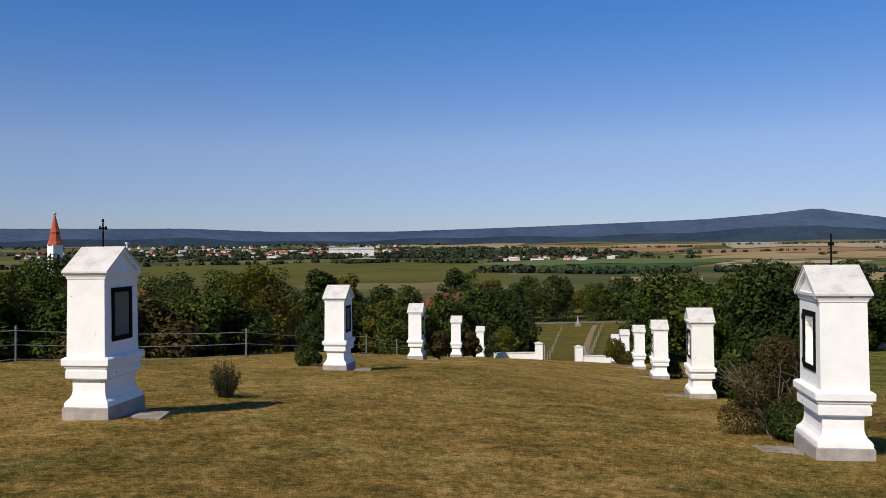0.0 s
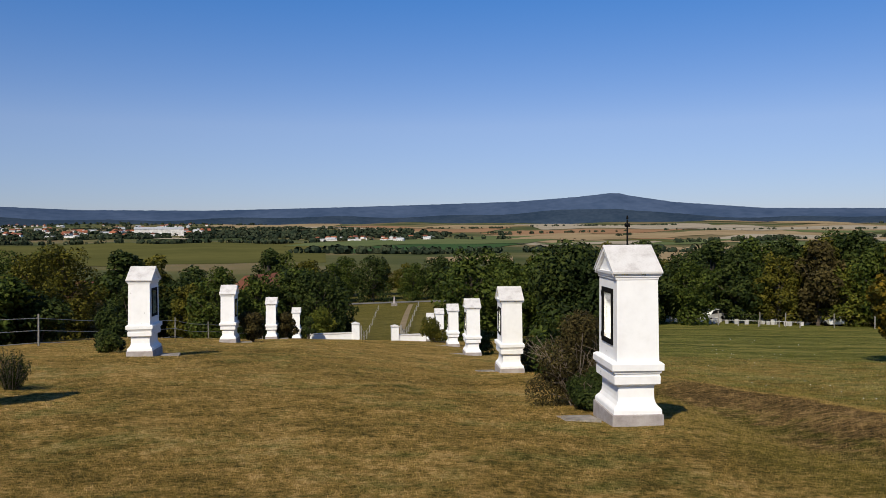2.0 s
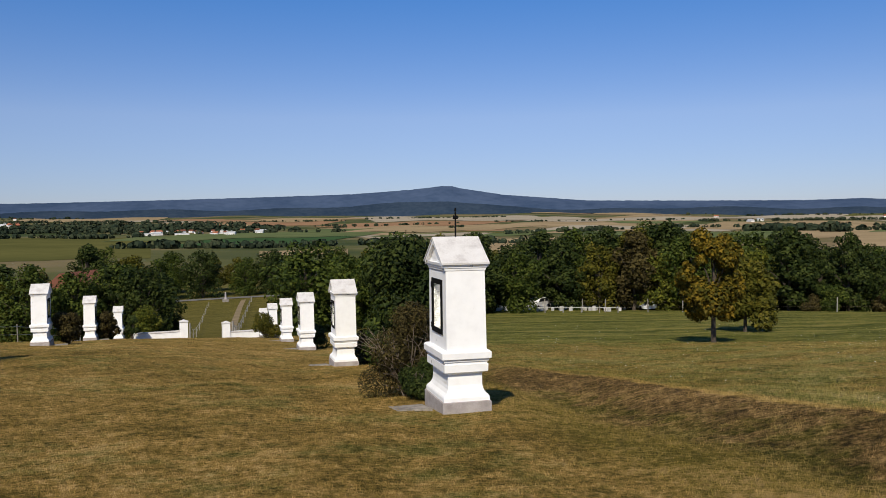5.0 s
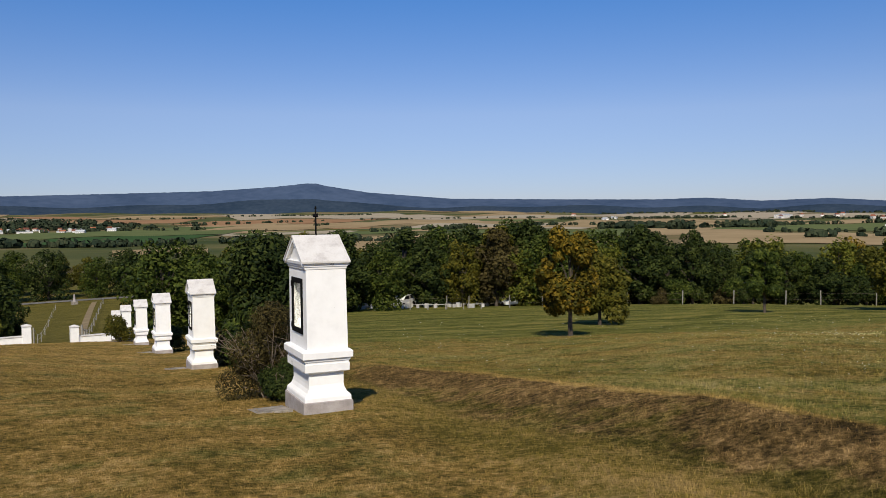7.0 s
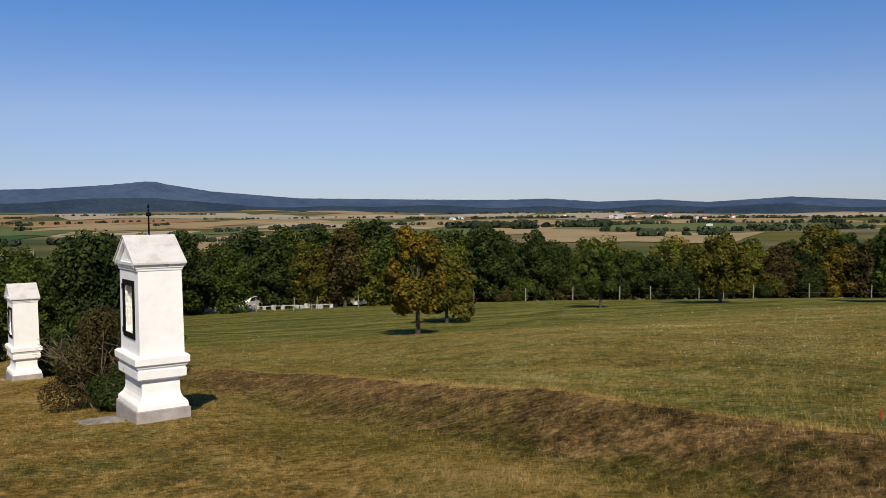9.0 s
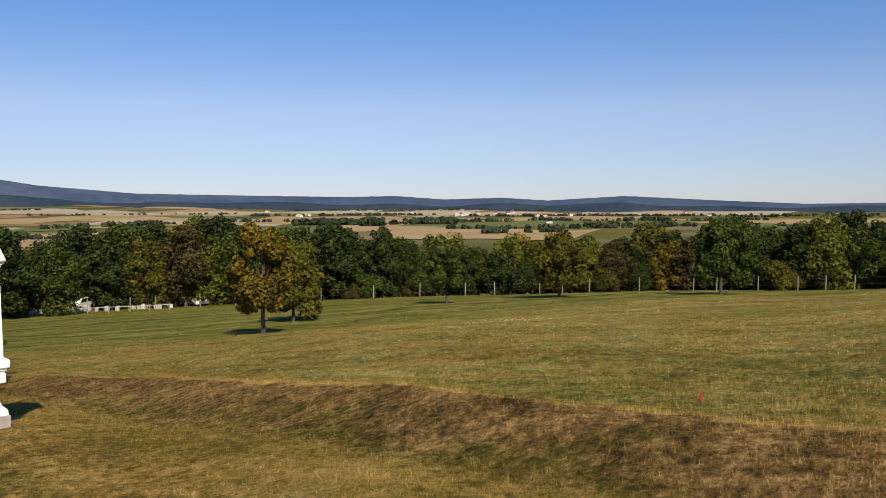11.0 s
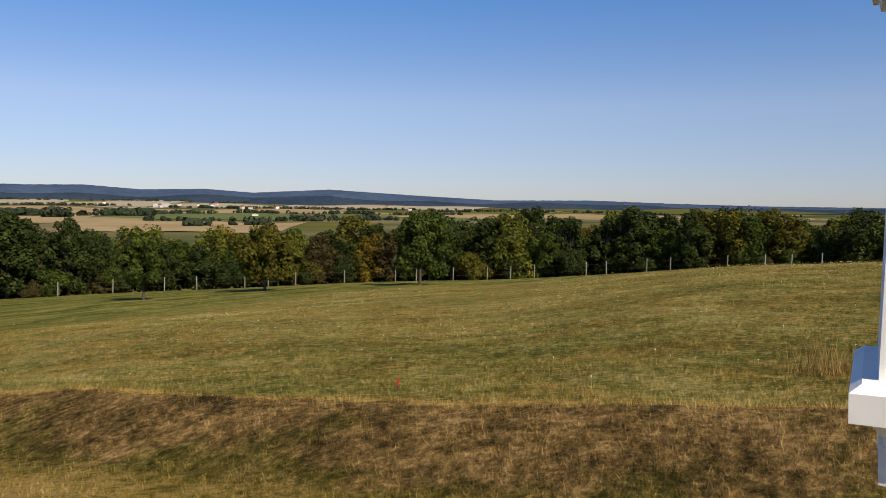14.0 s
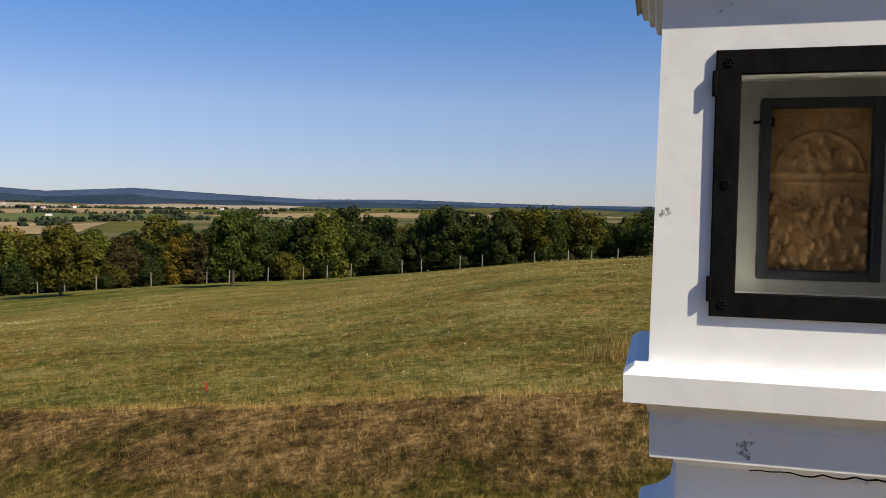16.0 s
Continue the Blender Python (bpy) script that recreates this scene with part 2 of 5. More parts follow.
def ground_material(name="grass_ground", blades=False):
    """Lawn, bank, meadow and plain by place; blades adds a tint for each blade."""
    m = bpy.data.materials.new(name)
    m.use_nodes = True
    n, l = m.node_tree.nodes, m.node_tree.links
    b = n["Principled BSDF"]
    b.inputs["Roughness"].default_value = 0.95
    b.inputs["Specular IOR Level"].default_value = 0.03
    geo = n.new("ShaderNodeNewGeometry")
    sep = n.new("ShaderNodeSeparateXYZ")
    l.new(geo.outputs["Position"], sep.inputs[0])

    def math_node(op, a, bb=0.0, cc=None):
        x = n.new("ShaderNodeMath")
        x.operation = op
        for i, v in enumerate((a, bb, cc)):
            if v is None:
                continue
            if isinstance(v, (int, float)):
                x.inputs[i].default_value = v
            else:
                l.new(v, x.inputs[i])
        return x.outputs[0]

    def noise_node(scale, detail=5, rough=0.6, stretch=None):
        x = n.new("ShaderNodeTexNoise")
        x.inputs["Scale"].default_value, x.inputs["Detail"].default_value, x.inputs["Roughness"].default_value = scale, detail, rough
        if stretch:
            mp = n.new("ShaderNodeMapping")
            mp.inputs["Rotation"].default_value = (0, 0, radians(8.9))
            mp.inputs["Scale"].default_value = stretch
            l.new(geo.outputs["Position"], mp.inputs[0])
            l.new(mp.outputs[0], x.inputs["Vector"])
        else:
            l.new(geo.outputs["Position"], x.inputs["Vector"])
        return x.outputs[0]

    def ramp(fac, stops):
        x = n.new("ShaderNodeValToRGB")
        els = x.color_ramp.elements
        els[0].position, els[0].color = stops[0][0], (*stops[0][1], 1)
        els[1].position, els[1].color = stops[-1][0], (*stops[-1][1], 1)
        for p, c in stops[1:-1]:
            els.new(p).color = (*c, 1)
        l.new(fac, x.inputs[0])
        return x.outputs[0]

    def blend(fac, a, bb):
        x = n.new("ShaderNodeMix")
        x.data_type = "RGBA"
        for i, v in ((0, fac), (6, a), (7, bb)):
            l.new(v, x.inputs[i])
        return x.outputs[2]

    def step(v, lo, hi):
        x = n.new("ShaderNodeMapRange")
        x.interpolation_type = "SMOOTHSTEP"
        l.new(v, x.inputs[0])
        x.inputs[1].default_value, x.inputs[2].default_value = lo, hi
        return x.outputs[0]

    coarse, mid, fine = noise_node(0.22), noise_node(1.6, 6, 0.7), noise_node(38, 5, 0.75)
    streak = noise_node(1.0, 5, 0.65, (0.9, 0.25, 1))
    s = math_node("ADD", math_node("MULTIPLY", sep.outputs[0], 0.154), math_node("MULTIPLY", sep.outputs[1], 0.988))
    c = math_node("SUBTRACT", math_node("MULTIPLY", sep.outputs[0], 0.988), math_node("MULTIPLY", sep.outputs[1], 0.154))
    tone = math_node("ADD", math_node("MULTIPLY", mid, 0.72), math_node("MULTIPLY", streak, 0.28))
    tone = math_node("ADD", math_node("MULTIPLY", coarse, 0.35), math_node("MULTIPLY", tone, 0.65))
    tone = math_node("ADD", tone, math_node("MULTIPLY", math_node("SUBTRACT", noise_node(5.5, 4, 0.7), 0.5), 0.50))
    tone = math_node("ADD", tone, math_node("MULTIPLY", math_node("SUBTRACT", noise_node(13.0, 4, 0.7), 0.5), 0.72))
    tone = math_node("ADD", tone, math_node("MULTIPLY", math_node("SUBTRACT", fine, 0.5), 0.30))
    if blades:
        tone = math_node("ADD", tone, math_node("MULTIPLY", math_node("SUBTRACT", geo.outputs["Random Per Island"], 0.47), 0.15))
    # dry and green patches of the lawn
    patch = math_node("ADD", math_node("MULTIPLY", noise_node(0.45, 4, 0.65), 0.6), math_node("MULTIPLY", noise_node(2.6, 5, 0.7), 0.4))
    straw = ramp(tone, [(0.34, (0.082, 0.062, 0.0147)), (0.45, (0.199, 0.135, 0.0322)), (0.55, (0.331, 0.209, 0.0602)), (0.66, (0.513, 0.336, 0.1260))])
    green = ramp(tone, [(0.34, (0.055, 0.057, 0.0119)), (0.45, (0.135, 0.119, 0.0266)), (0.55, (0.234, 0.185, 0.0518)), (0.66, (0.393, 0.296, 0.1120))])
    lawn = blend(step(patch, 0.48, 0.62), straw, green)
    meadow = ramp(tone, [(0.34, (0.049, 0.060, 0.0124)), (0.45, (0.118, 0.118, 0.0261)), (0.55, (0.209, 0.180, 0.0481)), (0.66, (0.368, 0.291, 0.1070))])
    meadow_dry = ramp(tone, [(0.34, (0.072, 0.060, 0.0128)), (0.45, (0.167, 0.120, 0.0270)), (0.55, (0.275, 0.183, 0.0498)), (0.66, (0.431, 0.291, 0.1078))])
    meadow = blend(step(patch, 0.40, 0.58), meadow_dry, meadow)
    bank_dry = ramp(tone, [(0.34, (0.034, 0.024, 0.0094)), (0.45, (0.114, 0.074, 0.0257)), (0.55, (0.215, 0.135, 0.0490)), (0.67, (0.419, 0.268, 0.1108))])
    bank_green = ramp(tone, [(0.34, (0.026, 0.027, 0.0060)), (0.46, (0.078, 0.068, 0.0140)), (0.56, (0.150, 0.116, 0.0280)), (0.67, (0.310, 0.225, 0.0680))])
    wob = math_node("MULTIPLY", math_node("SUBTRACT", mid, 0.5), 0.7)
    cs = math_node("SUBTRACT", math_node("ADD", c, wob), math_node("MULTIPLY", s, 0.08))
    low = math_node("MULTIPLY", math_node("SUBTRACT", 5.25, cs), 0.11)
    bank = blend(step(math_node("ADD", patch, low), 0.50, 0.63), bank_dry, bank_green)
    on_bank = math_node("MULTIPLY", step(cs, 4.0, 4.7), math_node("SUBTRACT", 1.0, step(cs, 6.05, 6.35)))
    on_bank = math_node("MULTIPLY", on_bank, math_node("SUBTRACT", 1.0, step(s, 14, 24)))
    r = n.new("ShaderNodeVectorMath")
    r.operation = "LENGTH"
    l.new(geo.outputs["Position"], r.inputs[0])
    dist = r.outputs["Value"]
    # the greener mown strip before the trees, in swaths along its edge
    edge = math_node("ADD", math_node("MULTIPLY", sep.outputs[0], 0.286), math_node("MULTIPLY", sep.outputs[1], 0.958))
    edge = math_node("ADD", edge, math_node("MULTIPLY", math_node("SUBTRACT", noise_node(0.12, 3), 0.5), 9.0))
    swath = n.new("ShaderNodeTexNoise")
    swath.noise_dimensions = "1D"
    swath.inputs["Scale"].default_value, swath.inputs["Detail"].default_value = 0.55, 3
    l.new(edge, swath.inputs["W"])
    swathed = math_node("ADD", tone, math_node("MULTIPLY", math_node("SUBTRACT", swath.outputs[0], 0.5), 0.55))
    lush = ramp(swathed, [(0.34, (0.054, 0.063, 0.0118)), (0.50, (0.128, 0.128, 0.0280)), (0.66, (0.250, 0.208, 0.0580))])
    mown = step(edge, 35.0, 37.0)
    meadow = blend(mown, meadow, lush)
    col = blend(step(cs, 3.6, 6.6), lawn, meadow)
    foot = ramp(tone, [(0.38, (0.105, 0.085, 0.0161)), (0.50, (0.226, 0.161, 0.0365)), (0.64, (0.372, 0.248, 0.0858))])
    by_foot = math_node("MULTIPLY", step(cs, 2.6, 3.6), math_node("SUBTRACT", 1.0, step(s, 12, 20)))
    by_foot = math_node("MULTIPLY", by_foot, math_node("SUBTRACT", 1.0, step(cs, 4.3, 4.8)))
    col = blend(by_foot, col, foot)
    col = blend(on_bank, col, bank)
    dry = ramp(tone, [(0.38, (0.136, 0.097, 0.0212)), (0.50, (0.301, 0.203, 0.0545)), (0.62, (0.502, 0.340, 0.1145))])
    crest = math_node("MULTIPLY", step(cs, 5.90, 6.04), math_node("SUBTRACT", 1.0, step(cs, 6.10, 6.26)))
    crest = math_node("MULTIPLY", crest, math_node("SUBTRACT", 1.0, step(s, 14, 24)))
    col = blend(crest, col, dry)
    col = blend(step(dist, 63, 70), col, lush)
    slope = ramp(tone, [(0.34, (0.050, 0.048, 0.0100)), (0.50, (0.110, 0.094, 0.0210)), (0.66, (0.190, 0.146, 0.0400))])
    col = blend(math_node("MULTIPLY", step(dist, 63, 70), math_node("SUBTRACT", 1.0, step(c, 18, 28))), col, slope)
    far = ramp(noise_node(0.0035, 4), [(0.38, (0.045, 0.060, 0.022)), (0.5, (0.095, 0.095, 0.035)), (0.62, (0.18, 0.135, 0.07))])
    col = blend(step(dist, 230, 420), col, far)
    l.new(col, b.inputs["Base Color"])
    bp = n.new("ShaderNodeBump")
    bp.inputs["Strength"].default_value, bp.inputs["Distance"].default_value = 0.9, 0.06
    if not blades:
        l.new(bp.outputs[0], b.inputs["Normal"])
    l.new(math_node("ADD", fine, math_node("ADD", math_node("MULTIPLY", mid, 0.6), math_node("MULTIPLY", noise_node(9.0, 3, 0.6), 1.2))), bp.inputs["Height"])
    return m


M_GROUND = ground_material()
build_ground()


# ---- hills on the horizon ----
RIDGE = ((-60, 0.020), (-27, 0.0250), (-16, 0.0249), (-9.6, 0.0203), (-1.8, 0.0199), (6, 0.0232), (13.7, 0.0268), (19.3, 0.0296), (23.4, 0.0345),
         (25.6, 0.0386), (26.3, 0.0384), (26.8, 0.0360), (29.8, 0.0274), (35.6, 0.0191), (43.4, 0.0170), (49.5, 0.0157), (52.8, 0.0169), (56.2, 0.0126),
         (60.2, 0.0146), (63.3, 0.0110), (68.5, 0.0161), (75, 0.0100), (80.1, 0.0060), (86.5, 0.0073), (92.3, 0.0046), (97.5, 0.003), (130, 0.002))


def build_hills():
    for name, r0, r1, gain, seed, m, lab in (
            ("distant_hills", 4500, 4880, 1.0, 0.0, M_HILL, "wooded mountain ridge on the horizon, tinted with painted blue haze"),
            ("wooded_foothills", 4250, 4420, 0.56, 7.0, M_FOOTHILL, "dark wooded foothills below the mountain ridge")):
        bs = np.arange(-60, 130, 0.12)
        top = np.interp(bs, [k[0] for k in RIDGE], [k[1] for k in RIDGE]) * gain
        if gain < 1:
            top = top + 0.0012 * np.sin(bs * 0.31 + seed) + 0.001 * np.sin(bs * 0.83 + 2) - 0.0015
        rough = np.array([noise.fractal((b * 2.2, seed, 0), 1.0, 2.0, 5) for b in bs]) * 0.00035
        verts, faces, nrow = [], [], 9
        for i in range(nrow):
            u = i / (nrow - 1)
            for b, tp, q in zip(bs, top, rough):
                k = float(np.interp(b, (32, 46), (1, 0.80))) if gain < 1 else 1.0
                r = (r0 + (r1 - r0) * u) * k
                zb = zat(*polar(b, r)) - 14
                zt = 1.6 + r1 * k * (tp + q)
                w = u ** 0.75
                z = zb + (zt - zb) * w + (6 * noise.noise((b * 0.9, u * 3, seed)) * u * (1 - u) * 4)
                verts.append((r * math.sin(radians(b)), r * math.cos(radians(b)), z))
        nb = len(bs)
        for i in range(nrow - 1):
            faces += [(i * nb + k, i * nb + k + 1, (i + 1) * nb + k + 1, (i + 1) * nb + k) for k in range(nb - 1)]
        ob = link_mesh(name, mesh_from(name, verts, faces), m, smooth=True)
        tagged(ob, lab, "hills", kind="structure")


# aerial haze is painted into both forest colours as a blue tint
M_HILL = mat("forest_with_painted_haze", [(0.038, 0.062, 0.110), (0.062, 0.090, 0.148)], 0.003, 1.0, 0, 0.02, 0.7, spec=0.0)
M_FOOTHILL = mat("dark_forest_with_painted_haze", [(0.020, 0.035, 0.058), (0.036, 0.053, 0.078)], 0.004, 1.0, 0, 0.04, 0.7, spec=0.0)
build_hills()


# ---- wayside shrines ----
def ring_profile(bm, w, d, rows):
    """A moulded rectangular body: rows of (z, widening) round a w x d core."""
    loops = []
    for z, o in rows:
        x, y = d / 2 + o, w / 2 + o
        loops.append([bm.verts.new(p) for p in ((-x, -y, z), (x, -y, z), (x, y, z), (-x, y, z))])
    for A, B in zip(loops, loops[1:]):
        for k in range(4):
            bm.faces.new((A[k], A[(k + 1) % 4], B[(k + 1) % 4], B[k]))
    bm.faces.new(loops[0][::-1])
    bm.faces.new(loops[-1])
    return loops


def soften(bm, offset=0.008):
    es = [e for e in bm.edges if len(e.link_faces) == 2 and e.calc_face_angle(0) > 0.5]
    bmesh.ops.bevel(bm, geom=es, offset=offset, segments=2, affect="EDGES", profile=0.6)


def build_shrine(label, W=0.88, D=0.54, ped=0.87, tall=1.085, fr_w=0.55, fr_h=0.75, gap=0.21, band=0.036, waist=-0.030, eave=0.070, lip=0.075, corn=1.0):
    """W front width, D depth; the front looks along -x, z from the grass. ped: top of the ledge; tall: shaft; gap: door sill over the ledge."""
    root = thing("wayside_shrine", Matrix(), label, "shrine", "shrines along the lawn")
    cz = ped + tall
    f0, f1, fh = ped + gap, ped + gap + fr_h, fr_w / 2
    bm = bmesh.new()
    ring_profile(bm, W, D, [(-0.35, 0.075), (0.19, 0.07), (0.20, 0.06)])
    soften(bm, 0.012)
    part("plinth", bm, M_PLINTH, root, "bare grey stone plinth")
    bm = bmesh.new()
    ring_profile(bm, W, D, [(0.195, 0.052), (0.25, 0.050), (0.27, 0.040), (0.31, 0.016 + waist / 2), (0.36, 0.008 + waist), (0.41, waist), (ped - 0.315, waist), (ped - 0.30, waist + 0.008), (ped - 0.282, band - 0.014), (ped - 0.276, band),
                            (ped - 0.172, band + 0.003), (ped - 0.168, band - 0.010), (ped - 0.138, band - 0.006), (ped - 0.134, band + 0.008), (ped - 0.115, band + 0.012), (ped - 0.090, 0.056)])
    soften(bm, 0.005)
    part("pedestal", bm, M_LIME, root)
    bm = bmesh.new()
    ring_profile(bm, W, D, [(ped - 0.094, lip - 0.001), (ped - 0.010, lip + 0.001), (ped + 0.014, lip - 0.030), (ped + 0.018, -0.01)])
    soften(bm, 0.006)
    part("ledge", bm, M_LIME, root)
    # shaft with a niche in the front, leaning in a little towards the top
    bm = bmesh.new()
    nx, hw, iw, nd, spread = -D / 2, W / 2, fh - 0.05, 0.27, 0.022
    z0, z1 = ped, cz + 0.02
    n0, n1 = f0 + 0.05, f1 - 0.05
    box(bm, nx + nd, D / 2, -hw, hw, z0, z1)
    box(bm, nx, nx + nd, -hw, -iw, z0, z1)
    box(bm, nx, nx + nd, iw, hw, z0, z1)
    box(bm, nx, nx + nd, -iw, iw, z0, n0)
    box(bm, nx, nx + nd, -iw, iw, n1, z1)
    bmesh.ops.remove_doubles(bm, verts=bm.verts, dist=0.0005)
    for v in bm.verts:
        u = min(1.0, (v.co.z - z0) / tall)
        if abs(v.co.y) > hw - 0.01:
            v.co.y += math.copysign(spread * (1 - 0.7 * u), v.co.y)
        if v.co.x > D / 2 - 0.01:
            v.co.x += spread * (1 - 0.7 * u)
    part("shaft", bm, M_LIME, root)
    bm = bmesh.new()
    ring_profile(bm, W, D, [(cz, 0.004), (cz + 0.010, 0.016 * corn), (cz + 0.040, 0.020 * corn), (cz + 0.044, 0.030 * corn), (cz + 0.070, 0.034 * corn), (cz + 0.074, 0.044 * corn), (cz + 0.11, 0.050 * corn)])
    soften(bm, 0.004)
    part("cornice", bm, M_LIME, root)
    # pediment, set back under the roof
    bm = bmesh.new()
    hx, hy, zr, ze = D / 2 + 0.015, W / 2 + 0.015, cz + 0.39, cz + 0.11
    A = [bm.verts.new(p) for p in ((-hx, -hy, ze), (-hx, hy, ze), (-hx, 0, zr))]
    B = [bm.verts.new(p) for p in ((hx, -hy, ze), (hx, hy, ze), (hx, 0, zr))]
    bm.faces.new(A[::-1]), bm.faces.new(B)
    for i in range(3):
        bm.faces.new((A[i], A[(i + 1) % 3], B[(i + 1) % 3], B[i]))
    bmesh.ops.recalc_face_normals(bm, faces=bm.faces)
    part("pediment", bm, M_LIME, root)

    def sloped(bm, x0, x1, lo, hi, t0, t1):
        vs = [[bm.verts.new((x, y, z + dz)) for (y, z), dz in ((lo, t0), (hi, t0), (hi, t1), (lo, t1))] for x in (x0, x1)]
        a, b = vs
        bm.faces.new(a), bm.faces.new(b[::-1])
        for i in range(4):
            bm.faces.new((a[i], b[i], b[(i + 1) % 4], a[(i + 1) % 4]))
        bmesh.ops.recalc_face_normals(bm, faces=bm.faces)

    edge = W / 2 + 0.016 + 0.050 * corn
    low = W / 2 + 0.03
    for sx in (-1, 1):      # raking mouldings frame the gable
        x0, x1 = sorted((sx * (hx - 0.01), sx * (D / 2 + (eave - 0.012 if sx < 0 else 0.055))))
        for sy in (-1, 1):
            bm = bmesh.new()
            sloped(bm, x0, x1, (sy * low, cz + 0.424 - 0.339 * low / edge), (0, cz + 0.424), -0.055, 0.0)
            part("gable_moulding", bm, M_LIME, root)
    for sy in (-1, 1):
        bm = bmesh.new()
        sloped(bm, -D / 2 - eave, D / 2 + 0.062, (sy * edge, cz + 0.085), (0, cz + 0.427), 0.003, 0.03)
        soften(bm, 0.005)
        part("roof_slab", bm, M_LIME_OLD, root, "weathered pale roof slab with flaking limewash")
    # glazed iron door over the niche
    bm = bmesh.new()
    b = 0.066 * fr_h / 0.72
    rims = [[bm.verts.new((x, sy * (fh - o), zb + oz)) for sy, zb, oz in ((-1, f0, o), (1, f0, o), (1, f1, -o), (-1, f1, -o))]
            for x, o in ((nx + 0.004, 0.0), (nx - 0.013, 0.0), (nx - 0.016, 0.003), (nx - 0.016, b - 0.003), (nx - 0.013, b), (nx + 0.004, b))]
    for A, B in zip(rims, rims[1:] + rims[:1]):
        for k in range(4):
            bm.faces.new((A[k], A[(k + 1) % 4], B[(k + 1) % 4], B[k]))
    bmesh.ops.recalc_face_normals(bm, faces=bm.faces)
    door = part("niche_door", bm, M_IRON, root, "black iron door frame with riveted rosettes")
    bm = bmesh.new()
    box(bm, nx - 0.006, nx - 0.002, -fh + b - 0.002, fh - b + 0.002, f0 + b - 0.002, f1 - b + 0.002)
    pane = part("glass_pane", bm, M_GLASS, door, "clear reflecting glass pane")
    pane.visible_shadow = False
    for zz in (f0 + 0.045, f1 - 0.135):
        bm = bmesh.new()
        box(bm, nx - 0.024, nx - 0.004, fh - 0.004, fh + 0.010, zz, zz + 0.075, 0.004)
        part("hinge", bm, M_IRON, door)
    for zz in (f0 + b / 2, (f0 + f1) / 2, f1 - b / 2):
        for sy in (-1, 1):
            bm = bmesh.new()
            for k in range(7):
                q = k * math.tau / 6
                c = (nx - 0.016, sy * (fh - b / 2) + (0.010 * math.cos(q) if k < 6 else 0), zz + (0.010 * math.sin(q) if k < 6 else 0))
                bmesh.ops.create_uvsphere(bm, u_segments=6, v_segments=4, radius=0.0055, matrix=Matrix.Translation(c))
            part("rosette", bm, M_IRON, door)
    # clay relief at the back of the niche
    bm = bmesh.new()
    bx = nx + nd - 0.001
    rw, r0, r1 = iw * 0.63, n0 + 0.05, n1 - 0.065
    e = 0.03
    for y0, y1, za, zb in ((-rw, -rw + e, r0, r1), (rw - e, rw, r0, r1), (-rw + e, rw - e, r0, r0 + e), (-rw + e, rw - e, r1 - e, r1)):
        box(bm, bx - 0.065, bx, y0, y1, za, zb, 0.004)
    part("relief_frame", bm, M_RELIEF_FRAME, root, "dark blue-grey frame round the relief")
    bm = bmesh.new()
    tube(bm, [(bx - 0.055, rw - 0.03, r1 - 0.075), (bx - 0.055, rw + 0.025, r1 - 0.075)], 0.005, 0.005)
    tube(bm, [(bx - 0.055, rw - 0.03, r1 - 0.09), (bx - 0.055, rw - 0.03, r1 - 0.06)], 0.009, 0.009)
    part("latch", bm, M_IRON, root, "small black iron turn latch")
    part("niche_relief", relief(bx, 2 * (rw - e), r0 + e, r1 - r0 - 2 * e, *((72, 108) if corn > 1 else (36, 54))), M_CLAY, root, "ochre clay relief of crowded plain shapes", smooth=True)
    bm = bmesh.new()
    box(bm, bx - 0.004, bx - 0.001, -iw + 0.003, iw - 0.003, n0 + 0.003, n1 - 0.003)
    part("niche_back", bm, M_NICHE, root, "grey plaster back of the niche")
    root["ridge"] = cz + 0.45
    return root


def relief(bx, w, zb, h, ny=36, nz=54):
    """A carved panel: an arch over a cross-beam, an upright and rounded lumps below."""
    rnd = random.Random(5)
    lumps = [(rnd.uniform(-0.47, 0.47) * w, rnd.uniform(0.0, 0.46) * h, rnd.uniform(0.022, 0.055) * w, rnd.uniform(0.020, 0.046)) for _ in range(80)]
    for _ in range(26):
        a, q = rnd.uniform(0.2, 2.94), rnd.uniform(0.05, 0.34)
        lumps.append((q * w * math.cos(a), 0.63 * h + q * w * math.sin(a), rnd.uniform(0.03, 0.06) * w, rnd.uniform(0.016, 0.032)))
    verts, faces = [], []
    for i in range(nz):
        for j in range(ny):
            y, z = w * (j / (ny - 1) - 0.5), h * i / (nz - 1)
            q = 0.010 + 0.004 * noise.noise((y * 40, z * 40, 0))
            d = abs(math.hypot(y, z - 0.60 * h) - 0.43 * w)
            if z > 0.62 * h:
                q += 0.012 * max(0, 1 - d / 0.012)
            q += 0.018 * max(0, 1 - abs(z - 0.60 * h) / 0.016) + 0.010 * max(0, 1 - abs(z - 0.54 * h) / 0.009)
            if z < 0.6 * h:
                q += 0.012 * max(0, 1 - abs(y) / 0.018)
            for ly, lz, r, k in lumps:
                e = ((y - ly) / r) ** 2 + ((z - lz) / (r * 1.6)) ** 2
                if e < 1:
                    q = max(q, 0.010 + k * math.sqrt(1 - e))
            verts.append((bx - 0.004 - q, y, zb + z))
    for i in range(nz - 1):
        for j in range(ny - 1):
            o = i * ny + j
            faces.append((o, o + ny, o + ny + 1, o + 1))
    bm = bmesh.new()
    me = mesh_from("relief", verts, faces)
    bm.from_mesh(me)
    bpy.data.meshes.remove(me)
    return bm


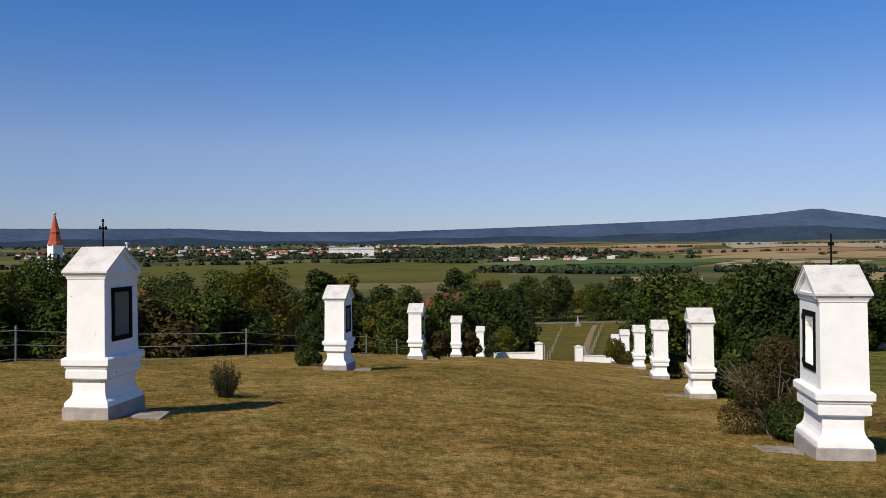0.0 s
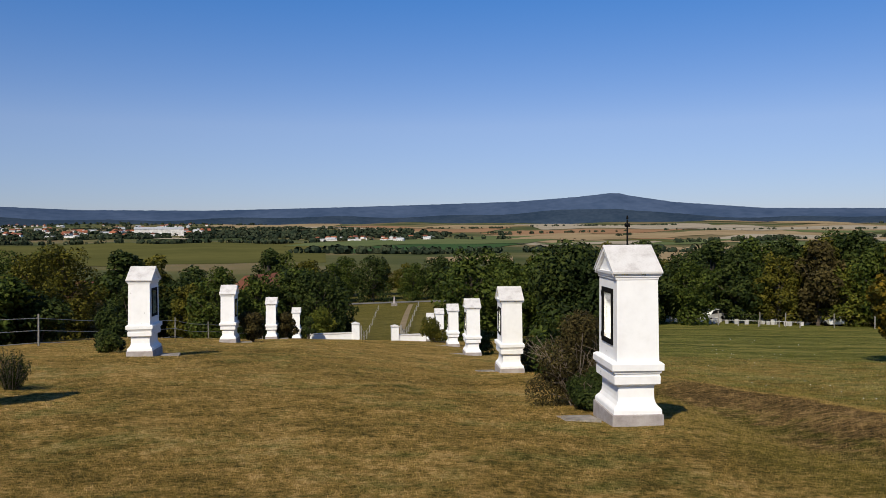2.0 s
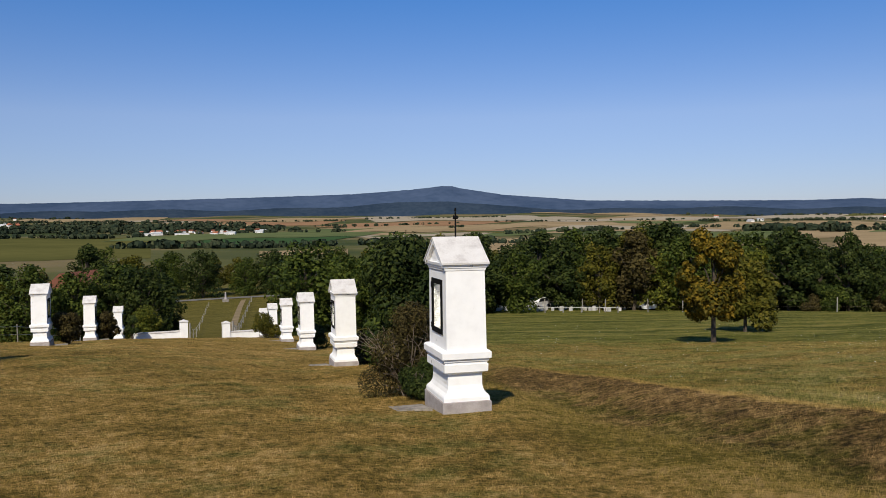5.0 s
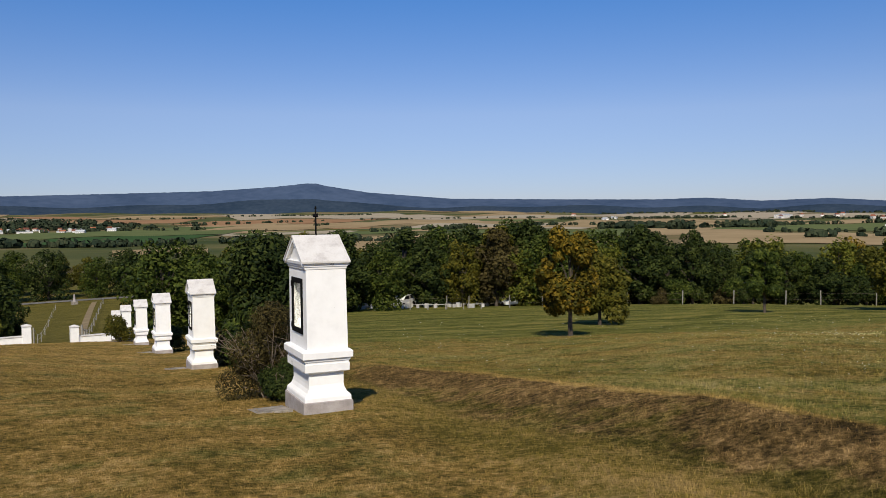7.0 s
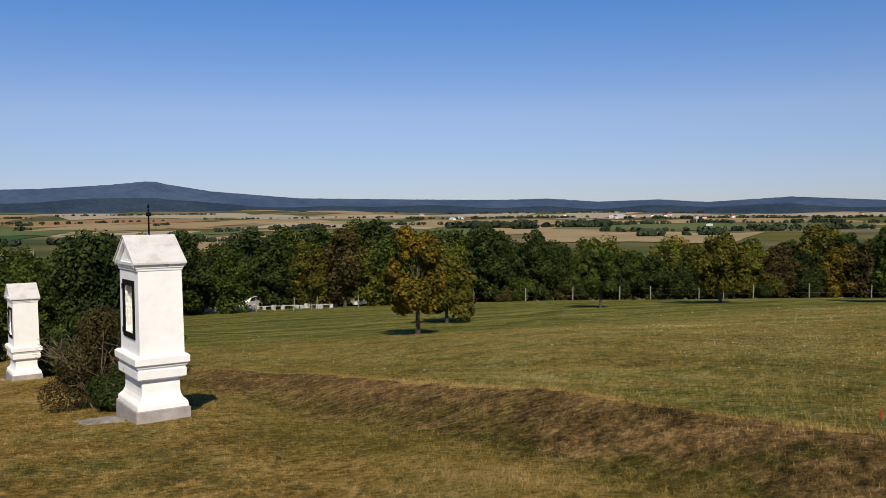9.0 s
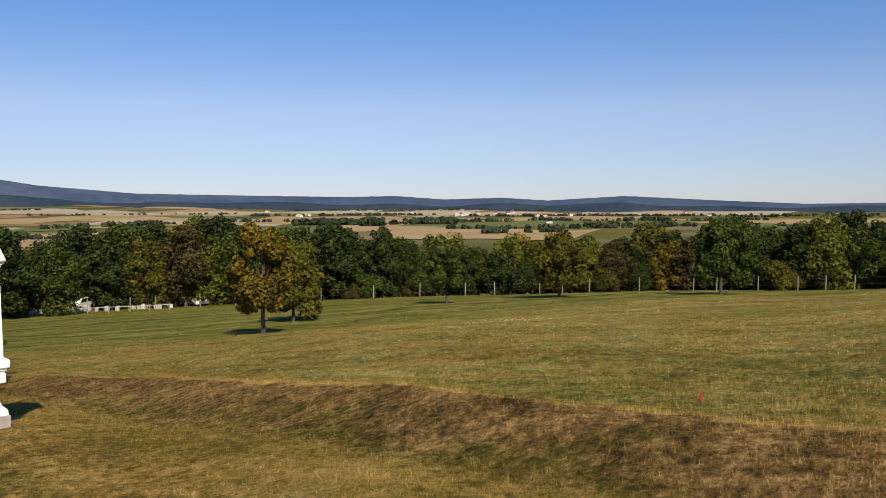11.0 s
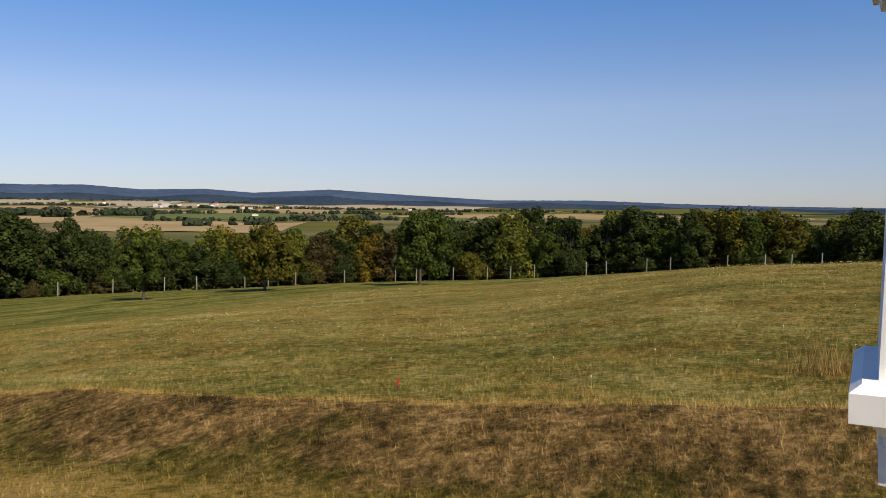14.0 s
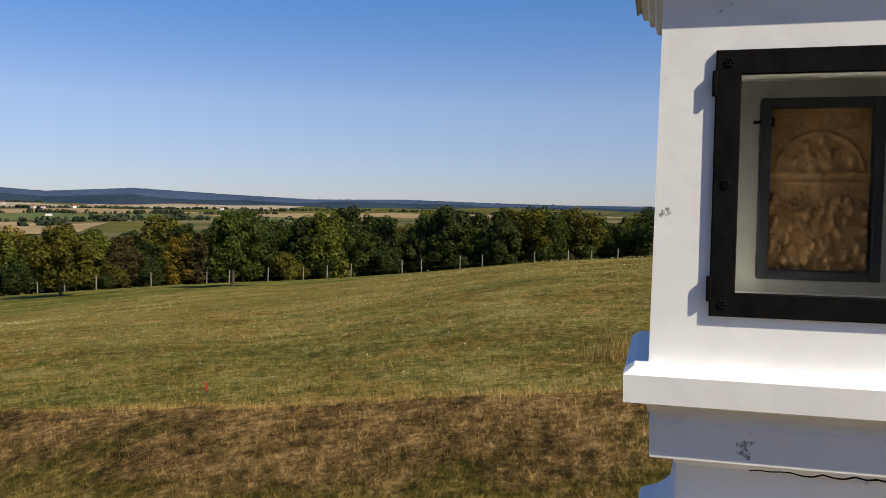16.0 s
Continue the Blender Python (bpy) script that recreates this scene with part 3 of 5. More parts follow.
def glass_material():
    m = bpy.data.materials.new("window_glass")
    m.use_nodes = True
    n, l = m.node_tree.nodes, m.node_tree.links
    b = n["Principled BSDF"]
    b.inputs["Base Color"].default_value = (0.9, 0.93, 0.93, 1)
    b.inputs["Roughness"].default_value = 0.02
    b.inputs["IOR"].default_value = 1.33
    b.inputs["Transmission Weight"].default_value = 1.0
    return m


M_GLASS = glass_material()


def copy_scaled(ob, m):
    """A copy with a scale of its own."""
    made = copy_thing(ob, m)
    made.matrix_basis = m
    return made


def build_cross():
    root = thing("roof_cross", Matrix(), "black wrought-iron cross with trefoil ends on a shrine roof", "cross", "roof crosses")
    bm = bmesh.new()
    tube(bm, [(0, 0, -0.03), (0, 0, 0.30)], 0.011, 0.010, 8)
    tube(bm, [(-0.005, -0.055, 0.235), (-0.005, 0.055, 0.235)], 0.009, 0.009, 8)
    part("bar", bm, M_IRON, root)
    for y, z in ((0, 0.325), (-0.068, 0.235), (0.068, 0.235)):
        bm = bmesh.new()
        for dy, dz in ((0, 0.012), (-0.013, -0.006), (0.013, -0.006)):
            bmesh.ops.create_uvsphere(bm, u_segments=10, v_segments=6, radius=0.0145, matrix=Matrix.Translation((0, y + dy, z + dz)) @ Matrix.Diagonal((0.7, 1, 1, 1)))
        part("trefoil", bm, M_IRON, root, smooth=True)
    return root


def build_slab():
    bm = bmesh.new()
    box(bm, -0.25, 0.25, -0.24, 0.24, -0.08, 0.035, 0.012)
    for v in bm.verts:
        v.co += 0.012 * noise.noise_vector(v.co * 6)
    return tagged(part("step_slab", bm, M_SLAB), "worn grey stone slab lying in the grass before a shrine", "stone slab", "slabs before shrines")


# (x, y, turn of the front, cross): two rows that face each other over the lawn
SHRINES = (
    (4.955, 9.81, -10.5, 1), (7.13, 21.2, -10, 0), (9.35, 32.6, -9, 0), (11.55, 44.1, -9, 0), (13.76, 56.2, -9, 0), (15.9, 68.1, -9, 0),
    (-4.80, 11.4, 171, 1), (-2.61, 22.8, 171, 0), (-0.5, 34.9, 171, 0), (1.74, 47.4, 171, 0), (4.08, 61.0, 171, 0),
)
great = build_shrine("large whitewashed wayside shrine with glazed relief niche", 0.97, 0.60, 0.86, 1.13, 0.67, 0.79, 0.168, 0.012, -0.07, 0.115, 0.093, 1.8)
bm = bmesh.new()      # a crack along the moulding under the ledge
rc = random.Random(3)
tube(bm, [(-0.30 + 0.048 + 0.010 * k / 13, 0.20 - 0.03 * k, 0.86 - 0.306 - 0.004 * k / 13 + rc.uniform(-0.007, 0.005)) for k in range(14)], 0.0018, 0.0032, 5)
part("crack", bm, M_IRON, great, "dark crack in the limewashed moulding")
great.matrix_world = pose(2.493, -1.611, 0.315, 0, 0, -14) @ Matrix.Scale(0.907, 4)
shrine0, cross0, slab0 = build_shrine("whitewashed masonry wayside shrine with gabled roof"), build_cross(), build_slab()
for i, (x, y, turn, has_cross) in enumerate(SHRINES):
    z = min(zat(x + dx, y + dy) for dx in (-0.3, 0.3) for dy in (-0.3, 0.3)) + 0.05
    m = pose(x, y, z, 0, 0, turn)
    if i:
        sh = copy_thing(shrine0, m)
    else:
        sh = shrine0
        sh.matrix_world = m
    if has_cross:
        sh["label"] = "whitewashed masonry wayside shrine topped by an iron cross"
        cm = m @ pose(0, 0, shrine0["ridge"]) @ Matrix.Scale(1.15, 4)
        if i:
            copy_scaled(cross0, cm)
        else:
            cross0.matrix_world = cm
    q = m @ Vector((-0.66, 0.06, 0))
    sm = pose(q.x, q.y, zat(q.x, q.y) - 0.015, -5, 0, turn + 4)
    if i:
        copy_thing(slab0, sm)
    else:
        slab0.matrix_world = sm


# ---- trees and shrubs ----
def crown_mesh(name, rnd, lobes, leaf, count, material, flat=0.55, single=False):
    """Leaf clumps scattered through the outer shell of many lobes (centre, radius, squash)."""
    verts, faces = [], []
    wts = [r * r for _, r, _ in lobes]
    for _ in range(count):
        c, r, sq = rnd.choices(lobes, wts)[0]
        d = Vector((rnd.gauss(0, 1), rnd.gauss(0, 1), rnd.gauss(0.15, 1))).normalized()
        rad = r * (0.62 + 0.42 * rnd.random() ** 0.7)
        p = Vector(c) + Vector((d.x * rad, d.y * rad, d.z * rad * sq))
        nrm = (d + Vector((rnd.gauss(0, 0.5), rnd.gauss(0, 0.5), rnd.gauss(0.35, 0.45)))).normalized()
        a = nrm.orthogonal().normalized()
        a = Matrix.Rotation(rnd.uniform(0, 6.28), 3, nrm) @ a
        b = nrm.cross(a)
        s = leaf * rnd.uniform(0.6, 1.35)
        i = len(verts)
        bend = nrm * s * 0.25
        if single:
            verts += [p + a * s, p - a * s * 0.6 + b * s * 0.75 - bend, p - a * s * 0.6 - b * s * 0.75]
            faces.append((i, i + 1, i + 2))
        else:
            verts += [p + a * s, p + b * s * flat - bend, p - a * s * 0.9, p - b * s * flat - bend]
            faces.append((i, i + 1, i + 2))
            faces.append((i, i + 2, i + 3))
    return mesh_from(name, verts, faces)


def make_tree(name, seed, height, width, bare, leafmat, count, leaf, label, category="tree", lean=0.0, lobes_n=16):
    rnd = random.Random(seed)
    root = thing(name, Matrix(), label, category)
    bm = bmesh.new()
    top = height * 0.8
    base_r = 0.018 * height + 0.04
    trunk = [(lean * k / 5 + 0.03 * rnd.uniform(-1, 1) * (k > 0), 0.03 * rnd.uniform(-1, 1) * (k > 0), -0.3 + (top + 0.3) * k / 5) for k in range(6)]
    tube(bm, trunk, base_r, base_r * 0.25, 8)
    lobes = []
    for k in range(lobes_n):
        u = (k + 0.5) / lobes_n
        a = k * 2.4 + rnd.uniform(-0.7, 0.7)
        z = bare + (height - bare) * (0.05 + 0.85 * u ** 0.95)
        spread = width / 2 * (0.55 + 0.45 * math.sin(math.pi * min(0.95, 0.15 + 0.75 * u))) * (1 if u < 0.75 else 0.7)
        rr = spread * rnd.uniform(0.3, 0.85)
        rad = width * rnd.uniform(0.10, 0.21) * (1.1 - 0.35 * u)
        p = (lean + math.cos(a) * rr, math.sin(a) * rr, min(z + rnd.uniform(-0.3, 0.3), height - rad * 0.7))
        lobes.append((p, rad, rnd.uniform(0.75, 1.1)))
        if k % 2 == 0:
            h0 = bare * 0.75 + (p[2] - bare * 0.75) * 0.45
            q = (lean * h0 / top, 0, max(0.4 * bare, h0))
            mid = tuple((q[i] * 0.5 + p[i] * 0.5) + (0.1 if i == 2 else 0) for i in range(3))
            tube(bm, [q, mid, p], base_r * 0.45, base_r * 0.1, 5)
    part("trunk", bm, M_BARK, root)
    link_mesh("crown", crown_mesh("crown", rnd, lobes, leaf, count, leafmat, single=True), leafmat, root)
    return root


def make_bush(seed, height, width, leafmat, count, leaf, label, twigs=0, lobes_n=10, name="shrub"):
    rnd = random.Random(seed)
    root = thing(name, Matrix(), label, "bush")
    bm = bmesh.new()
    lobes = []
    for k in range(lobes_n):
        a, u = k * 2.4, rnd.random()
        rr = width / 2 * rnd.uniform(0.1, 0.7) * (1.05 - 0.5 * u)
        rad = width * rnd.uniform(0.16, 0.26)
        p = (math.cos(a) * rr, math.sin(a) * rr, max(rad * 0.5, height * (0.15 + 0.72 * u)))
        lobes.append((p, rad, 0.9))
        tube(bm, [(0, 0, -0.1), (p[0] * 0.4, p[1] * 0.4, p[2] * 0.5), p], 0.012 * height + 0.006, 0.004, 5)
    for k in range(twigs):
        a, r0 = rnd.uniform(0, 6.28), width * rnd.uniform(0.1, 0.3)
        p = Vector((math.cos(a) * r0 * 0.4, math.sin(a) * r0 * 0.4, 0.05))
        pts = [tuple(p)]
        d = Vector((math.cos(a) * 0.5, math.sin(a) * 0.5, 1)).normalized()
        n_seg = 5
        for _ in range(n_seg):
            d = (d + Vector((rnd.gauss(0, 0.22), rnd.gauss(0, 0.22), rnd.gauss(0, 0.1)))).normalized()
            p = p + d * height * rnd.uniform(0.13, 0.2)
            pts.append(tuple(p))
        tube(bm, pts, 0.011, 0.003, 4)
        for i in (2, 3, 4):
            e = Vector(pts[i]) + Vector((rnd.gauss(0, 0.2), rnd.gauss(0, 0.2), rnd.uniform(0.05, 0.3))) * height * 0.4
            tube(bm, [pts[i], tuple(e)], 0.006, 0.002, 4)
    part("branchwork", bm, M_TWIG if twigs else M_BARK, root)
    link_mesh("foliage", crown_mesh("foliage", rnd, lobes, leaf, count, leafmat), leafmat, root)
    return root


LAB = ("green broad-leaved tree in a dense belt", "dark green broad-leaved tree in a shady belt", "olive-green broad-leaved tree with a rounded crown",
       "tree turning yellow-brown early in autumn", "light yellow-green broad-leaved tree", "brownish dry-leaved tree in the belt")
KIT = []
for k in range(12):
    i = (0, 1, 2, 1, 0, 2, 3, 4, 5, 1, 0, 2)[k]
    KIT.append(make_tree("tree", 40 + k, 8.0, (6.0, 6.6, 5.4, 5.0, 6.8, 5.8)[k % 6], (0.5, 0.3, 0.9, 0.4)[k % 4], M_LEAVES[i], 6400, 0.163, LAB[i], lobes_n=(40, 48, 34)[k % 3]))
for k in range(5):      # finer leaves for the trees nearest to the lawn
    i = (0, 2, 1, 5, 4)[k]
    KIT.append(make_tree("tree", 70 + k, 8.0, (6.4, 5.6, 6.8, 5.2, 6.0)[k], (0.4, 0.3, 0.5, 0.3, 0.4)[k], M_LEAVES[i], 12500, 0.100, LAB[i], lobes_n=46))
used = set()


def plant(k, x, y, h, turn, wide=1.0, group="trees of the belt"):
    ob = KIT[k]
    s = h / 8.0
    m = pose(x, y, zat(x, y) - 0.05, 0, 0, turn) @ Matrix.Diagonal((s * wide, s * wide, s, 1))
    if k in used:
        ob = copy_scaled(ob, m)
    else:
        used.add(k)
        ob.matrix_basis = m
    ob["group"] = group
    return ob


rnd = random.Random(11)


def belt(b0, b1, r_of, h_of, step, rows, dr, kinds, wide=1.1):
    for row in range(rows):
        b = b0 + rnd.uniform(0, 1)
        while b < b1:
            r = r_of(b) + row * dr + rnd.uniform(-1.2, 1.2)
            x, y = polar(b, r)
            plant(rnd.choice(kinds), x, y, h_of(b, r) * rnd.uniform(0.74, 1.16), rnd.uniform(0, 360), wide * rnd.uniform(0.85, 1.15))
            b += math.degrees(step / r) * rnd.uniform(0.75, 1.3)


def top_at(slope):
    """Tree height that brings the crown's top to a sight line of this slope from the eye."""
    return lambda b, r: max(2.5, 1.6 + (slope(b) if callable(slope) else slope) * r - zat(*polar(b, r)))


FENCE_R = lambda b: np.interp(b, (30, 58, 85, 110), (93, 92, 92, 88))
# belt behind the meadow fence
belt(36, 112, lambda b: FENCE_R(b) + 6, top_at(lambda b: float(np.interp(b, (36, 40, 46, 52, 60, 66, 72, 78, 90, 110), (-0.024, -0.018, -0.022, -0.030, -0.038, -0.030, -0.020, -0.012, -0.007, -0.002)))), 3.4, 3, 4.5, (0, 1, 3, 4, 9, 10, 2, 1, 3, 9, 0, 4, 10, 5, 11, 1, 9, 3, 6, 8, 7))
# left belt beyond the rope fence
belt(-48, -7, lambda b: float(np.interp(b, (-48, -27, -12, -7), (34, 36, 40, 50))), top_at(lambda b: float(np.interp(b, (-48, -27, -24, -20, -17, -12, -7), (-0.03, -0.028, -0.014, -0.028, -0.026, -0.026, -0.032)))), 3.6, 3, 6.0, (12, 13, 14, 15, 16, 13, 12, 14, 13))
# behind the low wall, up to the path
belt(-8, 6.3, lambda b: 70, top_at(lambda b: float(np.interp(b, (-8, -3, 2, 6.5), (-0.034, -0.042, -0.05, -0.058)))), 4.0, 3, 9, (0, 1, 2, 3, 4, 5, 9, 10, 11, 8))
# between the end of the lawn and the meadow fence
belt(15.5, 37, lambda b: float(np.interp(b, (15, 22, 30, 37), (95, 84, 90, 104))), top_at(lambda b: float(np.interp(b, (15, 20, 24, 30, 37), (-0.042, -0.04, -0.032, -0.024, -0.020)))), 4.6, 3, 9, (0, 1, 3, 4, 9, 10, 1, 9, 3, 2))
# across the foot of the hill
belt(2, 36, lambda b: 232, top_at(-0.032), 9.0, 2, 22, (0, 1, 2, 3, 4, 9, 10, 11))
for b, r, top, k in ((5.4, 67, -0.048, 1), (3.6, 69, -0.05, 9), (6.6, 74, -0.058, 3), (1.2, 66, -0.05, 0), (-1.5, 63, -0.045, 4),
                     (-23.3, 44, 0.0, 14), (-24.8, 43, -0.002, 12), (-22.4, 46, -0.012, 13), (41.2, 103, -0.003, 9), (40.2, 104, -0.008, 1), (-29.2, 46, -0.016, 1), (-26.6, 45, -0.011, 9), (-24.3, 47, -0.020, 0), (-31.5, 44, -0.02, 4)):     # dark trees over the low wall and before the church
    x, y = polar(b, r)
    plant(k, x, y, 1.6 + top * r - zat(x, y), 50 * b, 1.0)

for b, r, h, k in ((-70, 21, 9.5, 1), (-78, 19, 10.5, 9), (-87, 20, 10, 0), (-95, 18, 11, 3), (-104, 20, 10, 10)):     # unseen trees, added out of view to darken what the shrine's glass mirrors
    plant(k, *polar(b, r), h, 70 * b, 0.9)


# ---- single trees of the meadow ----
def lone(seed, x, y, h, w, bare, mi, lab, n=9000, leaf=0.14):
    ob = make_tree("tree", seed, h, w, bare, M_LEAVES[mi], n, leaf, lab, lobes_n=24)
    ob.matrix_basis = pose(x, y, zat(x, y) - 0.03, 0, 0, seed * 40)
    ob["group"] = "lone trees of the meadow"


lone(212, 27.6, 28.4, 5.15, 3.7, 1.1, 3, "young tree with yellow-orange autumn leaves standing in the meadow", 9500, 0.10)
lone(214, 37.4, 36.0, 4.6, 4.0, 1.1, 2, "spreading olive-brown tree standing behind the autumn tree", 9500, 0.12)
lone(202, 54.8, 36.0, 4.9, 3.4, 1.3, 0, "small dark green tree standing in the meadow")
lone(203, 66.3, 31.6, 6.2, 5.8, 1.2, 2, "rounded green fruit tree standing in the meadow")
lone(204, 70.1, 18.5, 6.6, 5.1, 1.3, 0, "dark green fruit tree standing in the meadow")

bare = make_tree("tree", 230, 9.6, 4.0, 3.0, M_LEAVES[5], 130, 0.16, "half-dead tree with bare twigs above the belt", lobes_n=20)
bx0, by0 = polar(97.5, 101)
bare.matrix_basis = pose(bx0, by0, 1.6 + 0.011 * 101 - 9.6)

# ---- bushes between the shrines ----
def bush(seed, x, y, h, w, mi, lab, count=5000, leaf=0.05, twigs=0, turn=0, lobes_n=14):
    ob = make_bush(seed, h, w, M_LEAVES[mi], count, leaf, lab, twigs, lobes_n)
    ob.matrix_basis = pose(x, y, zat(x, y) - 0.03, 0, 0, turn)
    return ob


bush(301, 5.12, 11.75, 1.5, 1.5, 5, "half-bare brown bush with pale twigs beside a shrine", 15000, 0.024, 56)
bush(302, 5.05, 11.15, 0.62, 1.0, 1, "low dark green bush beside a shrine", 10000, 0.028, 6)
bush(303, 6.9, 15.6, 3.0, 2.6, 1, "tall dark elder bush behind a shrine", 16000, 0.06, 0, lobes_n=30)
bush(304, 8.6, 18.9, 3.2, 3.4, 0, "tall dark green thicket behind a shrine", 16000, 0.07, 0, lobes_n=34)


def make_broom(seed, height, width, stems, label):
    """A small bush of upright stems that fan out from one root, leafy all along."""
    rnd = random.Random(seed)
    root = thing("shrub", Matrix(), label, "bush")
    bm = bmesh.new()
    verts, faces = [], []
    for _ in range(stems):
        a, q = rnd.uniform(0, 6.28), rnd.random() ** 0.6
        top = Vector((math.cos(a) * q * width / 2, math.sin(a) * q * width / 2, height * rnd.uniform(0.55, 1.0) * (1.05 - 0.3 * q)))
        mid = Vector((top.x * 0.62, top.y * 0.62, top.z * 0.5))
        tube(bm, [(top.x * 0.15, top.y * 0.15, -0.05), tuple(mid), tuple(top)], 0.006, 0.002, 4)
        for _ in range(44):
            u = rnd.uniform(0.12, 1.0)
            p = mid * (u * 2) if u < 0.5 else mid.lerp(top, u * 2 - 1)
            p = p + Vector((rnd.gauss(0, 0.022), rnd.gauss(0, 0.022), rnd.gauss(0, 0.02)))
            d = Vector((rnd.gauss(0, 0.6), rnd.gauss(0, 0.6), 1)).normalized() * rnd.uniform(0.02, 0.04)
            e = d.orthogonal().normalized() * 0.007
            o = len(verts)
            verts += [p - e, p + e, p + d]
            faces.append((o, o + 1, o + 2))
    part("branchwork", bm, M_BARK, root)
    link_mesh("foliage", mesh_from("foliage", verts, faces), M_LEAVES[1], root)
    return root


small = make_broom(305, 0.86, 0.62, 90, "small dark twiggy bush standing alone on the lawn")
small.matrix_basis = pose(-3.82, 14.4, zat(-3.82, 14.4) - 0.10)
bush(306, -3.75, 24.4, 1.25, 1.2, 1, "dark green bush beside a shrine", 4000, 0.05)
bush(307, 0.45, 35.4, 1.5, 1.4, 5, "brownish bush beside a shrine", 3500, 0.06)
bush(308, 2.5, 47.6, 1.7, 1.5, 5, "brownish bush beside a shrine", 3000, 0.07)
bush(309, 8.25, 22.4, 1.0, 1.2, 5, "low brown bush beside a shrine", 3000, 0.05)
bush(310, 10.1, 33.9, 1.3, 1.4, 1, "dark bush beside a shrine", 3000, 0.06)
bush(311, 13.0, 55.0, 1.6, 2.2, 2, "green bush by the low wall", 3000, 0.08)
bush(312, 4.9, 60.2, 2.2, 1.0, 1, "slim dark bush by the low wall", 2500, 0.08)
bush(313, 6.0, 63.5, 2.3, 3.0, 4, "light green bush behind the low wall", 4000, 0.1)
r5 = random.Random(77)
for k in range(46):      # undergrowth along the belts
    b, r = (r5.uniform(50, 112), r5.uniform(93.5, 97)) if k < 30 else (r5.uniform(-40, -8), r5.uniform(33, 37))
    if k >= 30:
        r = float(np.interp(b, (-48, -27, -12, -7), (32, 33.5, 37, 46))) + r5.uniform(-0.8, 1.5)
    mi = r5.choice((0, 1, 2, 4, 5))
    x, y = polar(b, r)
    if k < 5 or k == 30:
        ug = make_bush(400 + k, 2.2, 2.6, M_LEAVES[(0, 1, 2, 1, 5)[k % 5]], 2400, 0.10, "leafy undergrowth bush at the edge of the tree belt")
        UG = [ug] if k == 0 else UG + [ug]
        ug.matrix_basis = pose(x, y, zat(x, y) - 0.05)
    else:
        s = r5.uniform(0.7, 1.5)
        copy_scaled(r5.choice(UG), pose(x, y, zat(x, y) - 0.05, 0, 0, r5.uniform(0, 360)) @ Matrix.Diagonal((s * 1.2, s * 1.2, s, 1)))


# ---- meadow fence ----
def build_fence(name, label, pts, post_h, post_r, wires, wire_r, sag=0.03, mat_w=None):
    root = thing(name, Matrix.Translation((*pts[0], zat(*pts[0]))), label, "fence")
    inv = root.matrix_world.inverted()
    me = None
    tops = []
    rr = random.Random(3)
    for x, y in pts:
        z = zat(x, y)
        if me is None:
            bm = bmesh.new()
            tube(bm, [(0, 0, -0.3), (0, 0, post_h * 0.5), (0, 0, post_h)], post_r, post_r * 0.9, 7)
            p = part("post", bm, M_POST, root)
            me = p.data
        else:
            p = link_mesh("post", me, None, root)
        p.matrix_basis = inv @ pose(x, y, z, rr.uniform(-1.5, 1.5), rr.uniform(-1.5, 1.5), rr.uniform(0, 90))
        tops.append(Vector((x, y, z)))
    for h in wires:
        bm = bmesh.new()
        path = []
        for a, b in zip(tops, tops[1:]):
            for k in range(4):
                u = k / 4
                q = a.lerp(b, u) + Vector((0, 0, h - sag * 4 * u * (1 - u)))
                path.append(inv @ q)
        path.append(inv @ (tops[-1] + Vector((0, 0, h))))
        tube(bm, path, wire_r, wire_r, 4)
        part("wire", bm, mat_w or M_ROPE, root)
    return root


pts = []
b = 27.0
rf = random.Random(9)
while b < 112:
    pts.append(polar(b, FENCE_R(b) + rf.uniform(-0.15, 0.15)))
    b += math.degrees(3.6 / 92) * rf.uniform(0.6, 1.7)
build_fence("meadow_fence", "long wire fence on pale posts below the meadow", pts, 1.5, 0.06, (0.55, 1.2), 0.004, 0.0, M_TWIG)
pts = [polar(bb, rr) for bb, rr in ((-62, 24), (-40, 25.5), (-27, 27.5), (-12.7, 31.5), (-4.3, 44.7), (-2.1, 51.6), (1.5, 58.5))]
build_fence("rope_fence", "sagging pale rope fence on thin posts beside the lawn", pts, 1.12, 0.035, (0.12, 0.55, 0.98), 0.014, 0.09)
pts = [polar(bb, 91.0) for bb in np.arange(26.5, 38.0, 1.25)]
build_fence("rail_fence", "low pale rail fence before the graves", pts, 0.70, 0.06, (0.58,), 0.035, 0.0)
# path fence going down the valley
pts = [polar(np.interp(k, (0, 9), (11.1, 12.4)), 68 + 15.5 * k) for k in range(10)]
build_fence("path_fence", "wooden post fence beside the grass path", pts, 1.3, 0.09, (0.6, 1.15), 0.03, 0.0, M_POST)
pts = [polar(np.interp(k, (0, 6), (8.3, 9.6)), 66 + 22 * k) for k in range(7)]
build_fence("path_fence", "thin post fence on the far side of the path", pts, 1.2, 0.06, (0.6, 1.1), 0.015, 0.0)


